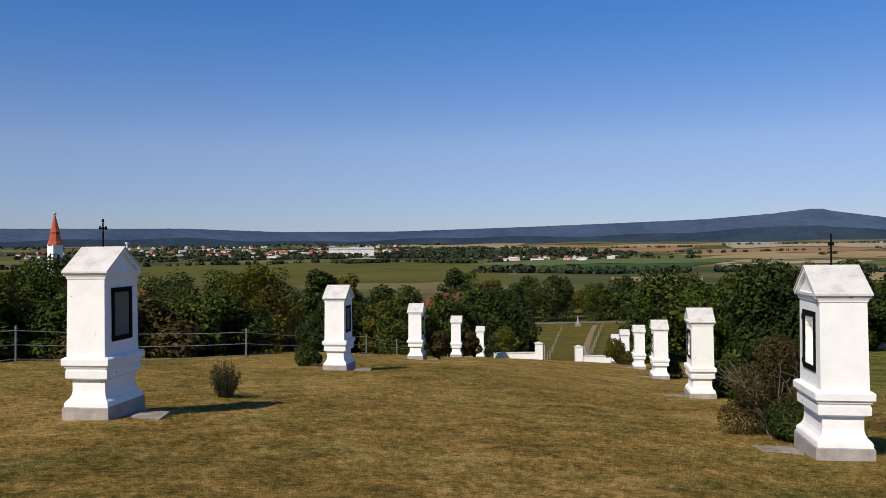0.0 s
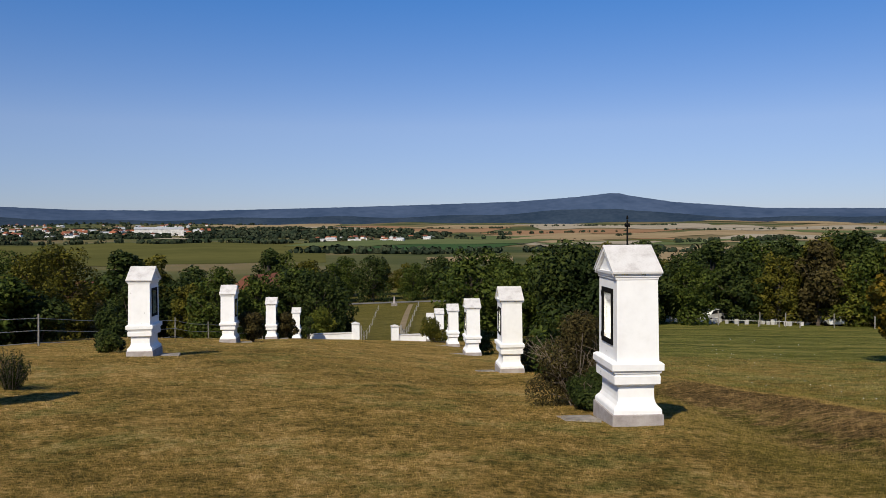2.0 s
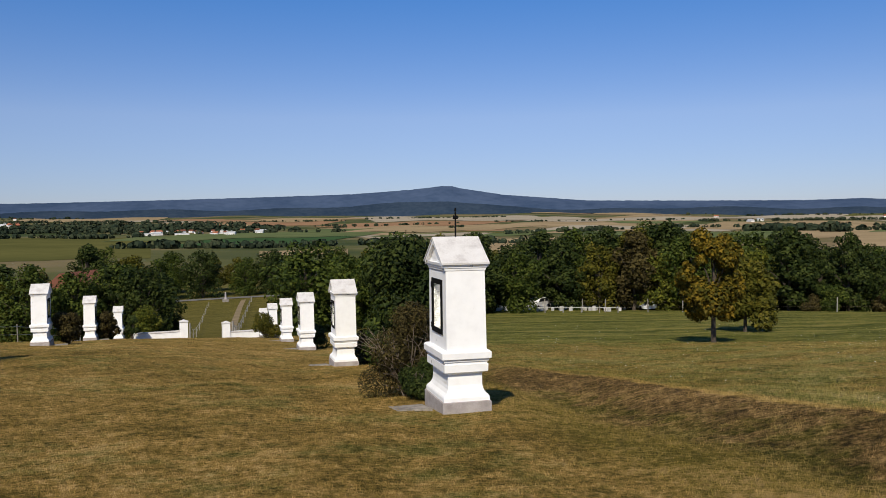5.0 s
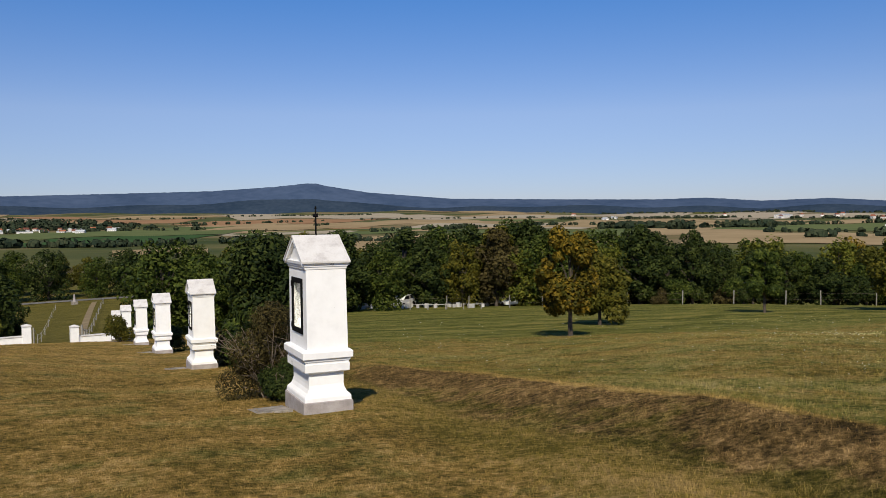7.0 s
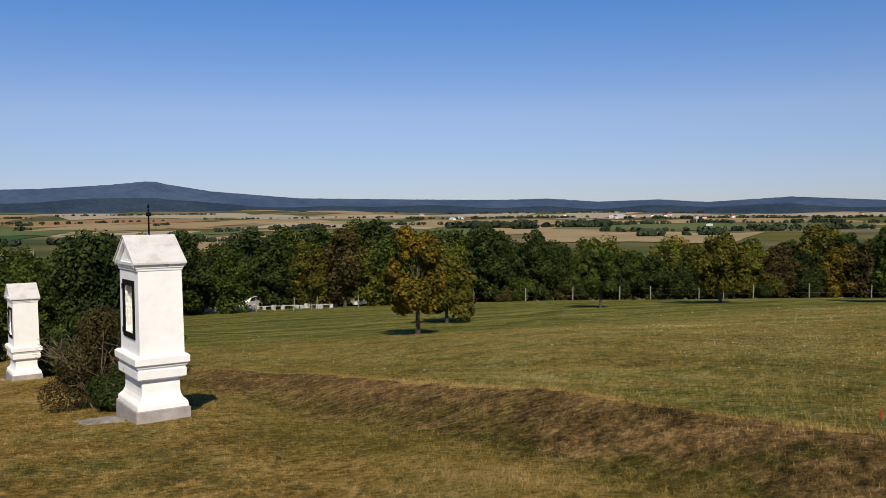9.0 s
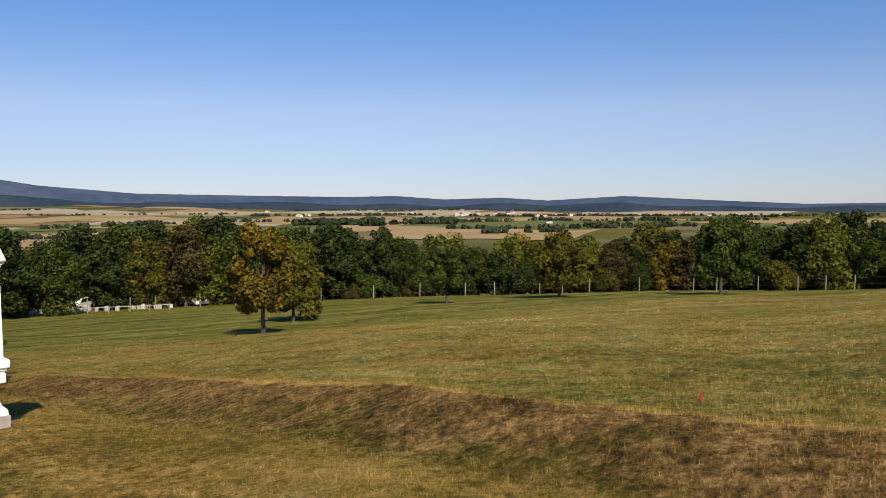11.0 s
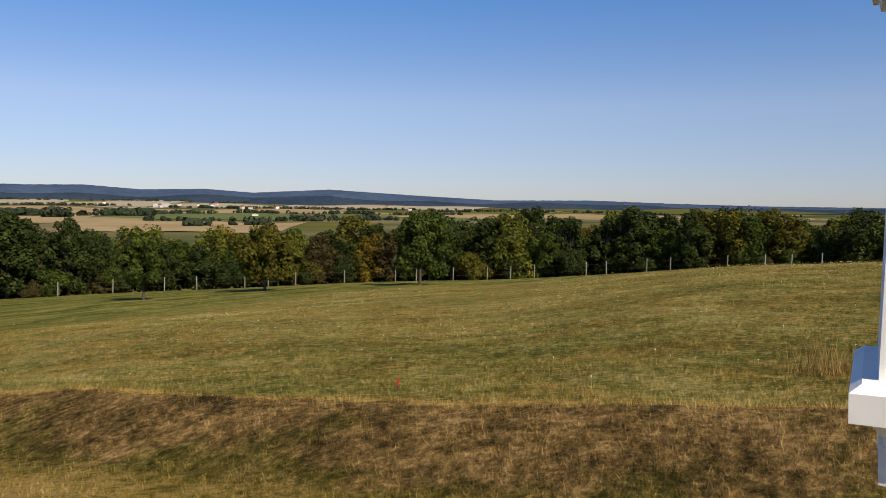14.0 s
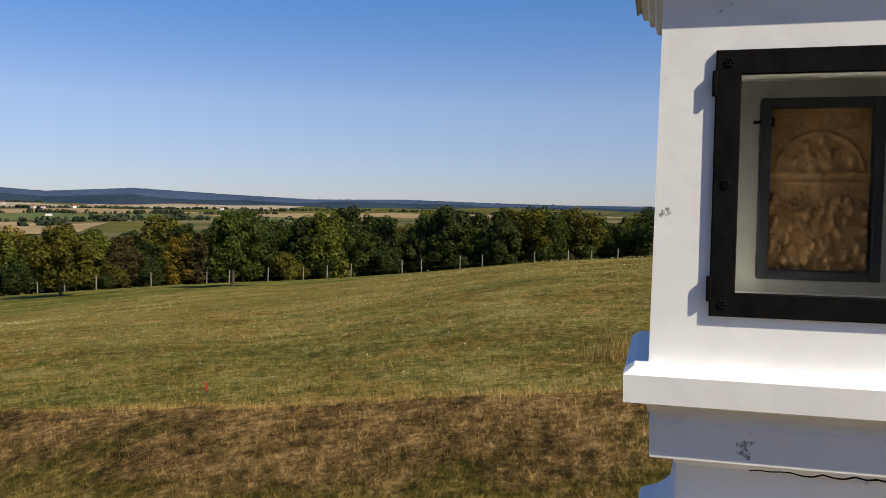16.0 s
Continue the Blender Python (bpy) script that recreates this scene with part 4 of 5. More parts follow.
# ---- low white wall with gate piers at the end of the lawn ----
def build_wall(p0, p1, pier_at_start):
    p0, p1 = Vector(p0), Vector(p1)
    L = (p1 - p0).length
    ang = math.degrees(math.atan2(p1.y - p0.y, p1.x - p0.x))
    z = min(zat(*p0), zat(*p1))
    root = thing("boundary_wall", pose(p0.x, p0.y, z, 0, 0, ang), "low whitewashed wall with a taller gate pier", "wall", "walls beside the gate")
    bm = bmesh.new()
    box(bm, 0, L, -0.16, 0.16, -0.5, 0.52, 0.02)
    part("wall_body", bm, M_LIME, root)
    bm = bmesh.new()
    box(bm, -0.02, L + 0.02, -0.2, 0.2, 0.52, 0.60, 0.015)
    part("coping", bm, M_LIME_OLD, root)
    x = 0.0 if pier_at_start else L
    bm = bmesh.new()
    box(bm, x - 0.27, x + 0.27, -0.27, 0.27, -0.5, 1.22, 0.02)
    pier = part("pier", bm, M_LIME, root)
    bm = bmesh.new()
    vs = box(bm, x - 0.31, x + 0.31, -0.31, 0.31, 1.22, 1.27)
    top = bm.verts.new((x, 0, 1.40))
    up = [v for v in bm.verts if v is not top and v.co.z > 1.26]
    up.sort(key=lambda v: math.atan2(v.co.y, v.co.x - x))
    for i in range(4):
        bm.faces.new((up[i], up[(i + 1) % 4], top))
    part("cap", bm, M_LIME_OLD, pier)


build_wall((4.9, 61.4), (8.5, 61.3), False)
build_wall((11.5, 61.2), (13.9, 61.15), True)

# ---- red marker stake, weeds, flowers, grass ----
st = thing("marker_stake", pose(7.3, 1.66, zat(7.3, 1.66), 3, 2, 0) @ Matrix.Scale(0.65, 4), "red-topped wooden survey stake standing in the meadow", "stake")
bm = bmesh.new()
box(bm, -0.012, 0.012, -0.012, 0.012, -0.1, 0.10, 0.002)
part("shaft", bm, M_BARK, st)
bm = bmesh.new()
box(bm, -0.014, 0.014, -0.014, 0.014, 0.085, 0.20, 0.002)
part("painted_top", bm, mat("red_paint", [(0.36, 0.03, 0.015), (0.46, 0.045, 0.02)], 20, 0.5), st, "bright red painted top")


def blades(name, label, xs, ys, hs, ws, lean, material, seed):
    """One mesh of single grass blades, each a slim leaning triangle."""
    g = np.random.RandomState(seed)
    n = len(xs)
    z = land(xs, ys)
    a, d = g.uniform(0, 6.283, n), g.uniform(0, 6.283, n)
    l = lean * hs * g.uniform(0.2, 1.0, n)
    V = np.empty((n, 3, 3))
    V[:, 0] = np.stack([xs - np.cos(a) * ws, ys - np.sin(a) * ws, z - 0.005], 1)
    V[:, 1] = np.stack([xs + np.cos(a) * ws, ys + np.sin(a) * ws, z - 0.005], 1)
    V[:, 2] = np.stack([xs + np.cos(d) * l, ys + np.sin(d) * l, z + hs], 1)
    me = bpy.data.meshes.new(name)
    me.vertices.add(3 * n)
    me.vertices.foreach_set("co", V.reshape(-1))
    me.loops.add(3 * n)
    me.loops.foreach_set("vertex_index", np.arange(3 * n, dtype=np.int32))
    me.polygons.add(n)
    me.polygons.foreach_set("loop_start", (3 * np.arange(n)).astype(np.int32))
    me.update(calc_edges=True)
    ob = link_mesh(name, me, material)
    return tagged(ob, label, "grass", kind="stuff")


M_BLADE = ground_material("grass_blade", True)


def sector(n, r0, r1, b0, b1, seed, power=1.0):
    g = np.random.RandomState(seed)
    r = (r0 ** power + (r1 ** power - r0 ** power) * g.uniform(0, 1, n)) ** (1 / power)
    b = np.radians(g.uniform(b0, b1, n))
    return r * np.sin(b), r * np.cos(b), r, g


def lawn_cross(x, y):
    s, c = 0.154 * x + 0.988 * y, 0.988 * x - 0.154 * y
    return c - 0.08 * np.clip(s, -5, 14), s


g = np.random.RandomState(21)
n = 330000
r = np.exp(g.uniform(math.log(3.2), math.log(75), n))
bb = np.radians(g.uniform(-34, 122, n))
x, y = r * np.sin(bb), r * np.cos(bb)
cs, s = lawn_cross(x, y)
on_bank = (cs > 4.2) & (cs < 6.2) & (s < 20)
meadow = cs >= 6.2
h = np.where(meadow, g.uniform(0.010, 0.036, n), np.where(on_bank, g.uniform(0.01, 0.04, n), g.uniform(0.008, 0.028, n))) * (1.1 + r * 0.014)
w = 0.0007 + 0.00026 * r * g.uniform(0.5, 1.4, n)
keep = ~((x > 2.0) & (x < 3.0) & (y > -2.2) & (y < -1.0))
blades("grass", "short dry mown lawn and longer meadow grass", x[keep], y[keep], h[keep], w[keep], 1.1, M_BLADE, 22)
# tufts: blades in bunches, taller on the bank and in the meadow
g = np.random.RandomState(31)
nt, per = 21000, 9
r = np.exp(g.uniform(math.log(3.3), math.log(46), nt))
bb = np.radians(g.uniform(-34, 122, nt))
tx, ty, tall = r * np.sin(bb), r * np.cos(bb), g.uniform(0.5, 1.3, nt)
cs, s = lawn_cross(tx, ty)
tall = tall * np.where((cs > 4.2) & (cs < 6.2) & (s < 20), 0.055, np.where(cs >= 6.2, 0.050, 0.026)) * (1 + r * 0.012)
keep = ~((tx > 2.0) & (tx < 3.0) & (ty > -2.2) & (ty < -1.0))
tx, ty, r, tall = (np.repeat(v[keep], per) for v in (tx, ty, r, tall))
wide = 0.022 + 0.0022 * r
x, y = tx + g.normal(0, 1, len(tx)) * wide, ty + g.normal(0, 1, len(tx)) * wide
blades("grass_tufts", "uneven tufts of dry and green grass", x, y, tall * g.uniform(0.5, 1.0, len(x)), 0.0009 + 0.00030 * r, 1.2, M_BLADE, 33)
# cut hay lying on the bank
x, y, r, g = sector(120000, 4.0, 24, 20, 122, 51, 0.8)
cs, s = lawn_cross(x, y)
swath = np.sin(2.1 * s + 1.3 * np.sin(1.7 * cs)) + np.sin(3.7 * cs + 0.9 * s) + 0.8 * np.sin(5.3 * s - 2.0 * cs)
k = (cs > 4.3) & (cs < 6.1) & (s < 19) & (swath + g.normal(0, 0.35, len(s)) > 0.75)
M_HAY = mat("dry_hay", [(0.12, 0.074, 0.020), (0.25, 0.158, 0.046), (0.43, 0.29, 0.10)], 2, 0.9, island=0.6)
blades("cut_hay", "dry cut hay lying on the bank", x[k], y[k], g.uniform(0.004, 0.014, k.sum()), 0.0009 + 0.00018 * r[k], 5.0, M_HAY, 52)
g = np.random.RandomState(58)
s, c = g.uniform(-6, 17, 5000), g.normal(0, 0.05, 5000)
c = c + 6.0 + 0.088 * np.clip(s, -5, 14)
x, y = 0.154 * s + 0.988 * c, 0.988 * s - 0.154 * c
blades("bank_fringe", "pale dry grass fringe along the crest of the bank", x, y, g.uniform(0.006, 0.026, 5000), 0.0008 + 0.00016 * np.hypot(x, y), 0.9, M_HAY, 59)
x, y = 8.05 + np.random.RandomState(4).normal(0, 0.14, 240), -2.15 + np.random.RandomState(5).normal(0, 0.14, 240)
blades("tall_weeds", "tuft of tall straw-coloured dry grass", x, y, np.random.RandomState(6).uniform(0.12, 0.44, 240), 0.0026 + 0 * x, 0.45, M_HAY, 7)

M_FLOWER = mat("white_petals", [(0.50, 0.48, 0.38), (0.68, 0.66, 0.56)], 9, 0.7)
M_YELLOW = mat("pale_yellow_heads", [(0.36, 0.31, 0.11), (0.54, 0.47, 0.20)], 9, 0.8)


def flowers(name, label, x, y, h, size, material, seed):
    g = np.random.RandomState(seed)
    z = land(x, y)
    verts, faces = [], []
    for i in range(len(x)):
        o = len(verts)
        c = Vector((x[i], y[i], z[i] + h[i]))
        n = Vector((g.normal(-0.3, 0.4), g.normal(-0.3, 0.4), 1)).normalized()
        a = n.orthogonal().normalized()
        b = n.cross(a)
        verts.append(c + n * size[i] * 0.3)
        for k in range(6):
            q = k * math.tau / 6
            verts.append(c + (a * math.cos(q) + b * math.sin(q)) * size[i])
        faces += [(o, o + 1 + k, o + 1 + (k + 1) % 6) for k in range(6)]
        verts += [c - a * 0.002, c + a * 0.002, Vector((x[i], y[i], z[i] - 0.01))]
        faces.append((o + 7, o + 8, o + 9))
    return tagged(link_mesh(name, mesh_from(name, verts, faces), material), label, "flowers", kind="stuff")


x, y, r, g = sector(620, 7.5, 60, 32, 112, 61, 1.1)
cs, s = lawn_cross(x, y)
k = cs > 7.2
flowers("wildflowers", "scattered small white wildflowers in the meadow", x[k], y[k], g.uniform(0.05, 0.13, k.sum()), 0.006 + 0.00032 * r[k] * g.uniform(0.4, 1.5, k.sum()), M_FLOWER, 62)
cen = [(polar(g.uniform(52, 104), g.uniform(14, 62))) for _ in range(46)]
pick = g.randint(0, len(cen), 3400)
x = np.array([cen[i][0] for i in pick]) + g.normal(0, 1.4, 3400)
y = np.array([cen[i][1] for i in pick]) + g.normal(0, 1.4, 3400)
r = np.hypot(x, y)
k = lawn_cross(x, y)[0] > 7.5
flowers("seed_heads", "pale yellow seed heads in drifts over the meadow", x[k], y[k], g.uniform(0.05, 0.13, k.sum()), 0.005 + 0.00037 * r[k] * g.uniform(0.4, 1.2, k.sum()), M_YELLOW, 63)


# ---- the plain: fields, tree lines, town ----
def reach(dip, b=25.0):
    """Distance at which the plain lies this many thousandths below the eye's level."""
    rs = np.geomspace(300, 4880, 800)
    sl = (1.6 - land(rs * math.sin(radians(b)), rs * math.cos(radians(b)))) / rs * 1000
    i = int(np.argmin(np.abs(sl - dip)))
    return float(rs[i])


CROPS = {
    "stubble": mat("stubble_field", [(0.235, 0.172, 0.095), (0.335, 0.248, 0.142)], 0.006, 1.0, 0, 0.08, 0.4, spec=0),
    "ploughed": mat("ploughed_field", [(0.24, 0.135, 0.075), (0.30, 0.18, 0.10)], 0.01, 1.0, 0, 0.08, 0.4, spec=0),
    "pale": mat("pale_dry_field", [(0.29, 0.245, 0.175), (0.36, 0.305, 0.225)], 0.01, 1.0, 0, 0.08, 0.4, spec=0),
    "green": mat("green_crop", [(0.088, 0.112, 0.048), (0.120, 0.140, 0.058)], 0.01, 1.0, 0, 0.08, 0.4, spec=0),
    "deep": mat("deep_green_crop", [(0.036, 0.072, 0.030), (0.050, 0.092, 0.036)], 0.01, 1.0, 0, 0.08, 0.4, spec=0),
    "olive": mat("olive_pasture", [(0.080, 0.080, 0.026), (0.112, 0.106, 0.034)], 0.01, 1.0, 0, 0.08, 0.4, spec=0),
}
CROP_LABEL = {"stubble": "tan stubble field on the plain", "ploughed": "reddish ploughed field on the plain", "pale": "pale dry field on the plain", "green": "light green crop field on the plain", "deep": "deep green crop field on the plain", "olive": "olive-green pasture on the plain"}
layer = [0]
qf = random.Random(17)


def field(b0, b1, d0, d1, crop, skew=0.0):
    """A field between two bearings and two dips below the horizon."""
    layer[0] += 1
    lift = 0.10 + 0.06 * (layer[0] % 9)
    nb, nr = max(16, int((b1 - b0) * 2)), 14
    bs = np.linspace(b0, b1, nb)
    verts, faces = [], []
    ra, rb = reach(d0, (b0 + b1) / 2), reach(d1, (b0 + b1) / 2)
    for k in range(nr):
        for b in bs:
            r = ra + (rb - ra) * k / (nr - 1)
            bb = b + skew * (k / (nr - 1) - 0.5)
            w = 1 + 0.02 * noise.noise((b * 0.5, k * 0.27, layer[0]))
            x, y = polar(bb, r * w)
            verts.append((x, y, zat(x, y) + lift * max(1, r / 900)))
    for k in range(nr - 1):
        faces += [(k * nb + i, k * nb + i + 1, (k + 1) * nb + i + 1, (k + 1) * nb + i) for i in range(nb - 1)]
    ob = link_mesh("field", mesh_from("field", verts, faces), CROPS[crop], smooth=True)
    tagged(ob, CROP_LABEL[crop], "field", kind="structure")


for k in range(70):      # a patchwork of small strips under the larger fields
    b, d, w = qf.uniform(-40, 104), qf.uniform(-7, 24), qf.uniform(2, 7)
    if b > 6 or d < 13:
        field(b, b + w, d, d - qf.uniform(0.8, 3.2), qf.choice(('stubble', 'pale', 'green', 'olive', 'ploughed', 'pale', 'stubble')), qf.uniform(-3, 3))
for spec in (
        (-40, 6, 42, 19, "olive", 0), (-40, -21, 12, 8, "olive", 0), (-1.5, 6.5, 1, -3, "stubble", 2), (-3, 7, -3.5, -6, "pale", 3), (0, 6, -6.5, -8.5, "pale", 0),
        (4, 10, 24, 19, "green", 2), (8, 18.5, 31, 22, "deep", 3), (7, 21, 22, 15, "green", 2), (17, 23, 16, 10, "green", 3), (9, 18, 8, 3, "ploughed", 2), (12, 22, 2.5, -1, "stubble", 3),
        (18, 30, 9.5, 4, "ploughed", 3), (20, 33, 3.5, 0, "pale", -2), (20, 31, 17, 10.5, "stubble", 4), (22, 33, 23, 17.5, "green", 3), (13, 19, 44, 37, "stubble", 0), (27, 37, 44, 25, "stubble", 2),
        (31, 42, 12, 6, "stubble", 4), (33, 46, 18, 12.5, "pale", 3), (32, 48, 5.5, 1, "pale", 2), (36, 50, 27, 20, "green", 0), (43, 58, 15, 8, "stubble", 3), (46, 58, 6, 1, "pale", 3), (49, 57, 25, 17, "stubble", 0),
        (54, 64, 22, 15, "green", 2), (52, 66, 36, 24, "stubble", 2), (58, 70, 34, 25, "olive", 1), (58, 69, 7, 3.5, "pale", -2), (60, 74, 13, 8, "stubble", 3), (63, 80, 20, 14, "green", 3), (66, 86, 7, 2, "pale", 3),
        (70, 88, 12.5, 8.5, "olive", 2), (74, 100, 16, 10, "stubble", 2), (80, 104, 8, 1, "olive", 3)):
    field(*spec)


M_FARWOOD = mat("far_woodland", [(0.020, 0.030, 0.020), (0.032, 0.044, 0.026), (0.050, 0.058, 0.032)], 0.02, 1.0, 0, 0.2, 0.4, island=0.5, spec=0)


def tree_line(b0, b1, d0, d1, n, h, seed, ragged=0.45, deep=0.0):
    """A far hedge or wood: many ragged crowns in one mesh, some bunched; deep spreads them over a range of dips."""
    q = random.Random(seed)
    verts, faces = [], []
    grid_u = [k / 8 for k in range(9)]
    grid_r = [reach(d0 + (d1 - d0) * u, b0 + (b1 - b0) * u) for u in grid_u]
    far_r = [reach(d0 + (d1 - d0) * u - deep, b0 + (b1 - b0) * u) for u in grid_u] if deep else grid_r
    knots = [q.random() for _ in range(max(3, n // 14))]
    for i in range(n):
        u = q.random() if q.random() < 0.45 else min(1.0, max(0.0, q.choice(knots) + q.gauss(0, 0.02)))
        b = b0 + (b1 - b0) * u
        v = q.random()
        r = (float(np.interp(u, grid_u, grid_r)) * (1 - v) + float(np.interp(u, grid_u, far_r)) * v) * (1 + q.gauss(0, 0.005))
        x, y = polar(b, r)
        z = zat(x, y)
        hh = 0.62 * h * q.uniform(1 - ragged, 1 + ragged)
        ww = hh * q.uniform(0.8, 1.7)
        for _ in range(20):
            d = Vector((q.gauss(0, 1), q.gauss(0, 1), q.gauss(0, 1))).normalized()
            c = Vector((x + d.x * ww * 0.5, y + d.y * ww * 0.5, z + hh * 0.45 + d.z * hh * 0.5))
            a = d.orthogonal().normalized() * ww * 0.26
            e = d.cross(a)
            o = len(verts)
            verts += [c + a, c + e, c - a, c - e]
            faces.append((o, o + 1, o + 2, o + 3))
    ob = link_mesh("tree_line", mesh_from("tree_line", verts, faces), M_FARWOOD)
    tagged(ob, "dark wood of distant trees on the plain" if deep else "dark line of distant trees on the plain", "trees", kind="stuff")


for i, spec in enumerate((
        (-40, -16, -1, -1, 260, 13, 6.0), (-18, 2, 0, -2, 260, 13, 5.0), (-26, -2, 12, 10, 420, 9, 10.0), (-3, 12, 11, 9, 260, 12, 5.0), (0, 14, 16, 14, 160, 11, 3.0),
        (42, 60, 0, -1, 220, 12, 5.0), (56, 76, 2, 0, 260, 12, 6.0), (62, 100, 0, -1, 260, 11, 4.0))):
    tree_line(*spec[:6], seed=700 + i, deep=spec[6])
q = random.Random(8)
for i, spec in enumerate((
        (-40, 6, 18.5, 18.5, 260, 9), (-22, -1, 14, 12, 260, 9), (-22, 0, 11, 9, 260, 9), (-22, 0, 7, 6, 300, 10), (-22, 4, 4, 1, 300, 10), (-3, 5, 13, 12, 110, 12), (5, 16, 14, 13, 150, 13), (5, 19, 17, 15.5, 60, 9),
        (-2, 13, 10, 9, 170, 14), (-4, 8, 5, 2, 120, 12), (3, 13, 31, 34, 60, 9), (12, 24, 34, 31, 60, 8), (10, 20, 10, 9, 60, 8), (18, 24, 11, 8, 26, 8), (22, 27, 9, 7, 26, 8), (26, 27, 13, 12, 10, 7), (13, 19, 2.6, 3, 60, 8), (20, 30, 1, 0, 90, 9),
        (29, 42, 6, 5, 60, 7), (30, 37, 21, 17, 40, 9), (36, 41, 17, 16, 50, 10), (41, 47, 14, 15, 40, 9), (43, 56, 7.5, 6.5, 120, 9), (46, 62, 1.5, 1, 160, 10), (46, 57, 19, 18, 130, 14), (50, 52, 20, 20, 14, 17),
        (57, 63, 16, 13, 70, 10), (58, 72, 8, 8, 150, 9), (55, 70, 24, 22, 60, 8), (58, 66, 30, 27, 30, 9), (63, 78, 14, 13, 130, 9), (66, 84, 8, 7, 120, 9), (74, 100, 9, 8, 150, 9), (60, 90, 2, 1, 220, 10), (64, 80, 21, 19, 90, 9), (-35, -20, 6, 3, 160, 10), (28, 46, 32, 33, 60, 9))):
    tree_line(*spec, seed=500 + i)

M_WALL_W = mat("pale_plaster", [(0.50, 0.47, 0.43), (0.80, 0.78, 0.74)], 0.3, 0.9, 0, 2, random_tint=0.3)
M_TILE = mat("red_roof_tile", [(0.16, 0.060, 0.036), (0.32, 0.11, 0.055)], 0.3, 0.9, 0, 2, random_tint=0.6)
M_GREYROOF = mat("grey_roof_sheet", [(0.35, 0.36, 0.37), (0.5, 0.5, 0.5)], 0.3, 0.7, 0, 2)
M_DARKWIN = mat("dark_window", [(0.02, 0.02, 0.025), (0.035, 0.035, 0.04)], 1, 0.3)


def build_house(name, L, Wd, H, roof_h, roof_mat, label, windows=True):
    root = thing(name, Matrix(), label, "house", "houses on the plain")
    bm = bmesh.new()
    box(bm, -L / 2, L / 2, -Wd / 2, Wd / 2, -1.5, H)
    part("wall", bm, M_WALL_W, root)
    bm = bmesh.new()
    o = 0.5
    A = [bm.verts.new(p) for p in ((-L / 2 - o, -Wd / 2 - o, H), (-L / 2 - o, Wd / 2 + o, H), (-L / 2 - o, 0, H + roof_h))]
    B = [bm.verts.new((L / 2 + o, v.co.y, v.co.z)) for v in A]
    bm.faces.new(A[::-1]), bm.faces.new(B)
    for i in range(3):
        bm.faces.new((A[i], A[(i + 1) % 3], B[(i + 1) % 3], B[i]))
    bmesh.ops.recalc_face_normals(bm, faces=bm.faces)
    part("roof", bm, roof_mat, root)
    if windows:
        me = None
        n = max(2, int(L / 4))
        for k in range(n):
            x = (k + 0.5) / n * L - L / 2
            for sy in (-1, 1):
                if me is None:
                    bm = bmesh.new()
                    box(bm, -0.6, 0.6, -0.05, 0.05, 1.0, 2.4)
                    wd = part("window", bm, M_DARKWIN, root)
                    me = wd.data
                else:
                    wd = link_mesh("window", me, None, root)
                wd.location = (x, sy * Wd / 2, 0)
    return root


HOUSES = [build_house("house", 14, 9, 4.5, 4, M_TILE, "pale house with a red tiled roof in the town"),
          build_house("house", 10, 9, 6.5, 4, M_TILE, "two-storey pale house with a red roof in the town"),
          build_house("house", 18, 10, 4, 3.5, M_GREYROOF, "pale house with a grey roof in the town"),
          build_house("industrial_hall", 60, 24, 8, 2.5, M_GREYROOF, "long white industrial hall at the edge of town", False)]
put_first = set()


def place_house(k, b, dip, turn, s=1.0, sz=1.0):
    x, y = polar(b, reach(dip, b))
    m = pose(x, y, zat(x, y) + 0.3, 0, 0, turn) @ Matrix.Diagonal((s, s, s * sz, 1))
    if k in put_first:
        return copy_scaled(HOUSES[k], m)
    put_first.add(k)
    HOUSES[k].matrix_basis = m
    return HOUSES[k]


for k in range(150):
    b = q.uniform(-21, -1.5) if k < 118 else q.uniform(-34, -21)
    dip = q.uniform(-3, 10) if k < 118 else q.uniform(2, 9)
    place_house(q.choice((0, 0, 1, 2)), b, dip, q.uniform(0, 180), q.uniform(0.75, 1.2))
place_house(3, -4.9, 8.5, 4, 1.7, 1.0)
for b, dip in ((-14.3, 9), (-11.5, 10), (-10.2, 10.5), (8.0, 17), (10.2, 16.8), (11.6, 16), (6.2, 17)):
    place_house(3, b, dip, q.uniform(-15, 15), q.uniform(0.3, 0.5), 0.8)
for k in range(26):
    place_house(q.choice((0, 1, 2)), q.uniform(5.5, 14), q.uniform(14, 18), q.uniform(0, 180), q.uniform(0.45, 0.8))
for k in range(16):
    place_house(q.choice((0, 1, 2)), q.uniform(43, 75), q.uniform(3, 9), q.uniform(0, 180), 0.9)
place_house(3, 57.5, 7, 10, 1.0)
place_house(3, 63.5, 17, 25, 0.4)
for b, r, dip in ((-19.5, 150, 42), (-8.6, 120, 56), (1.6, 130, 52)):     # roofs glimpsed among the near trees
    x, y = polar(b, r)
    copy_scaled(HOUSES[0], pose(x, y, 1.6 - 0.001 * dip * r - 5.6, 0, 0, 40 + 9 * b) @ Matrix.Scale(0.6, 4))

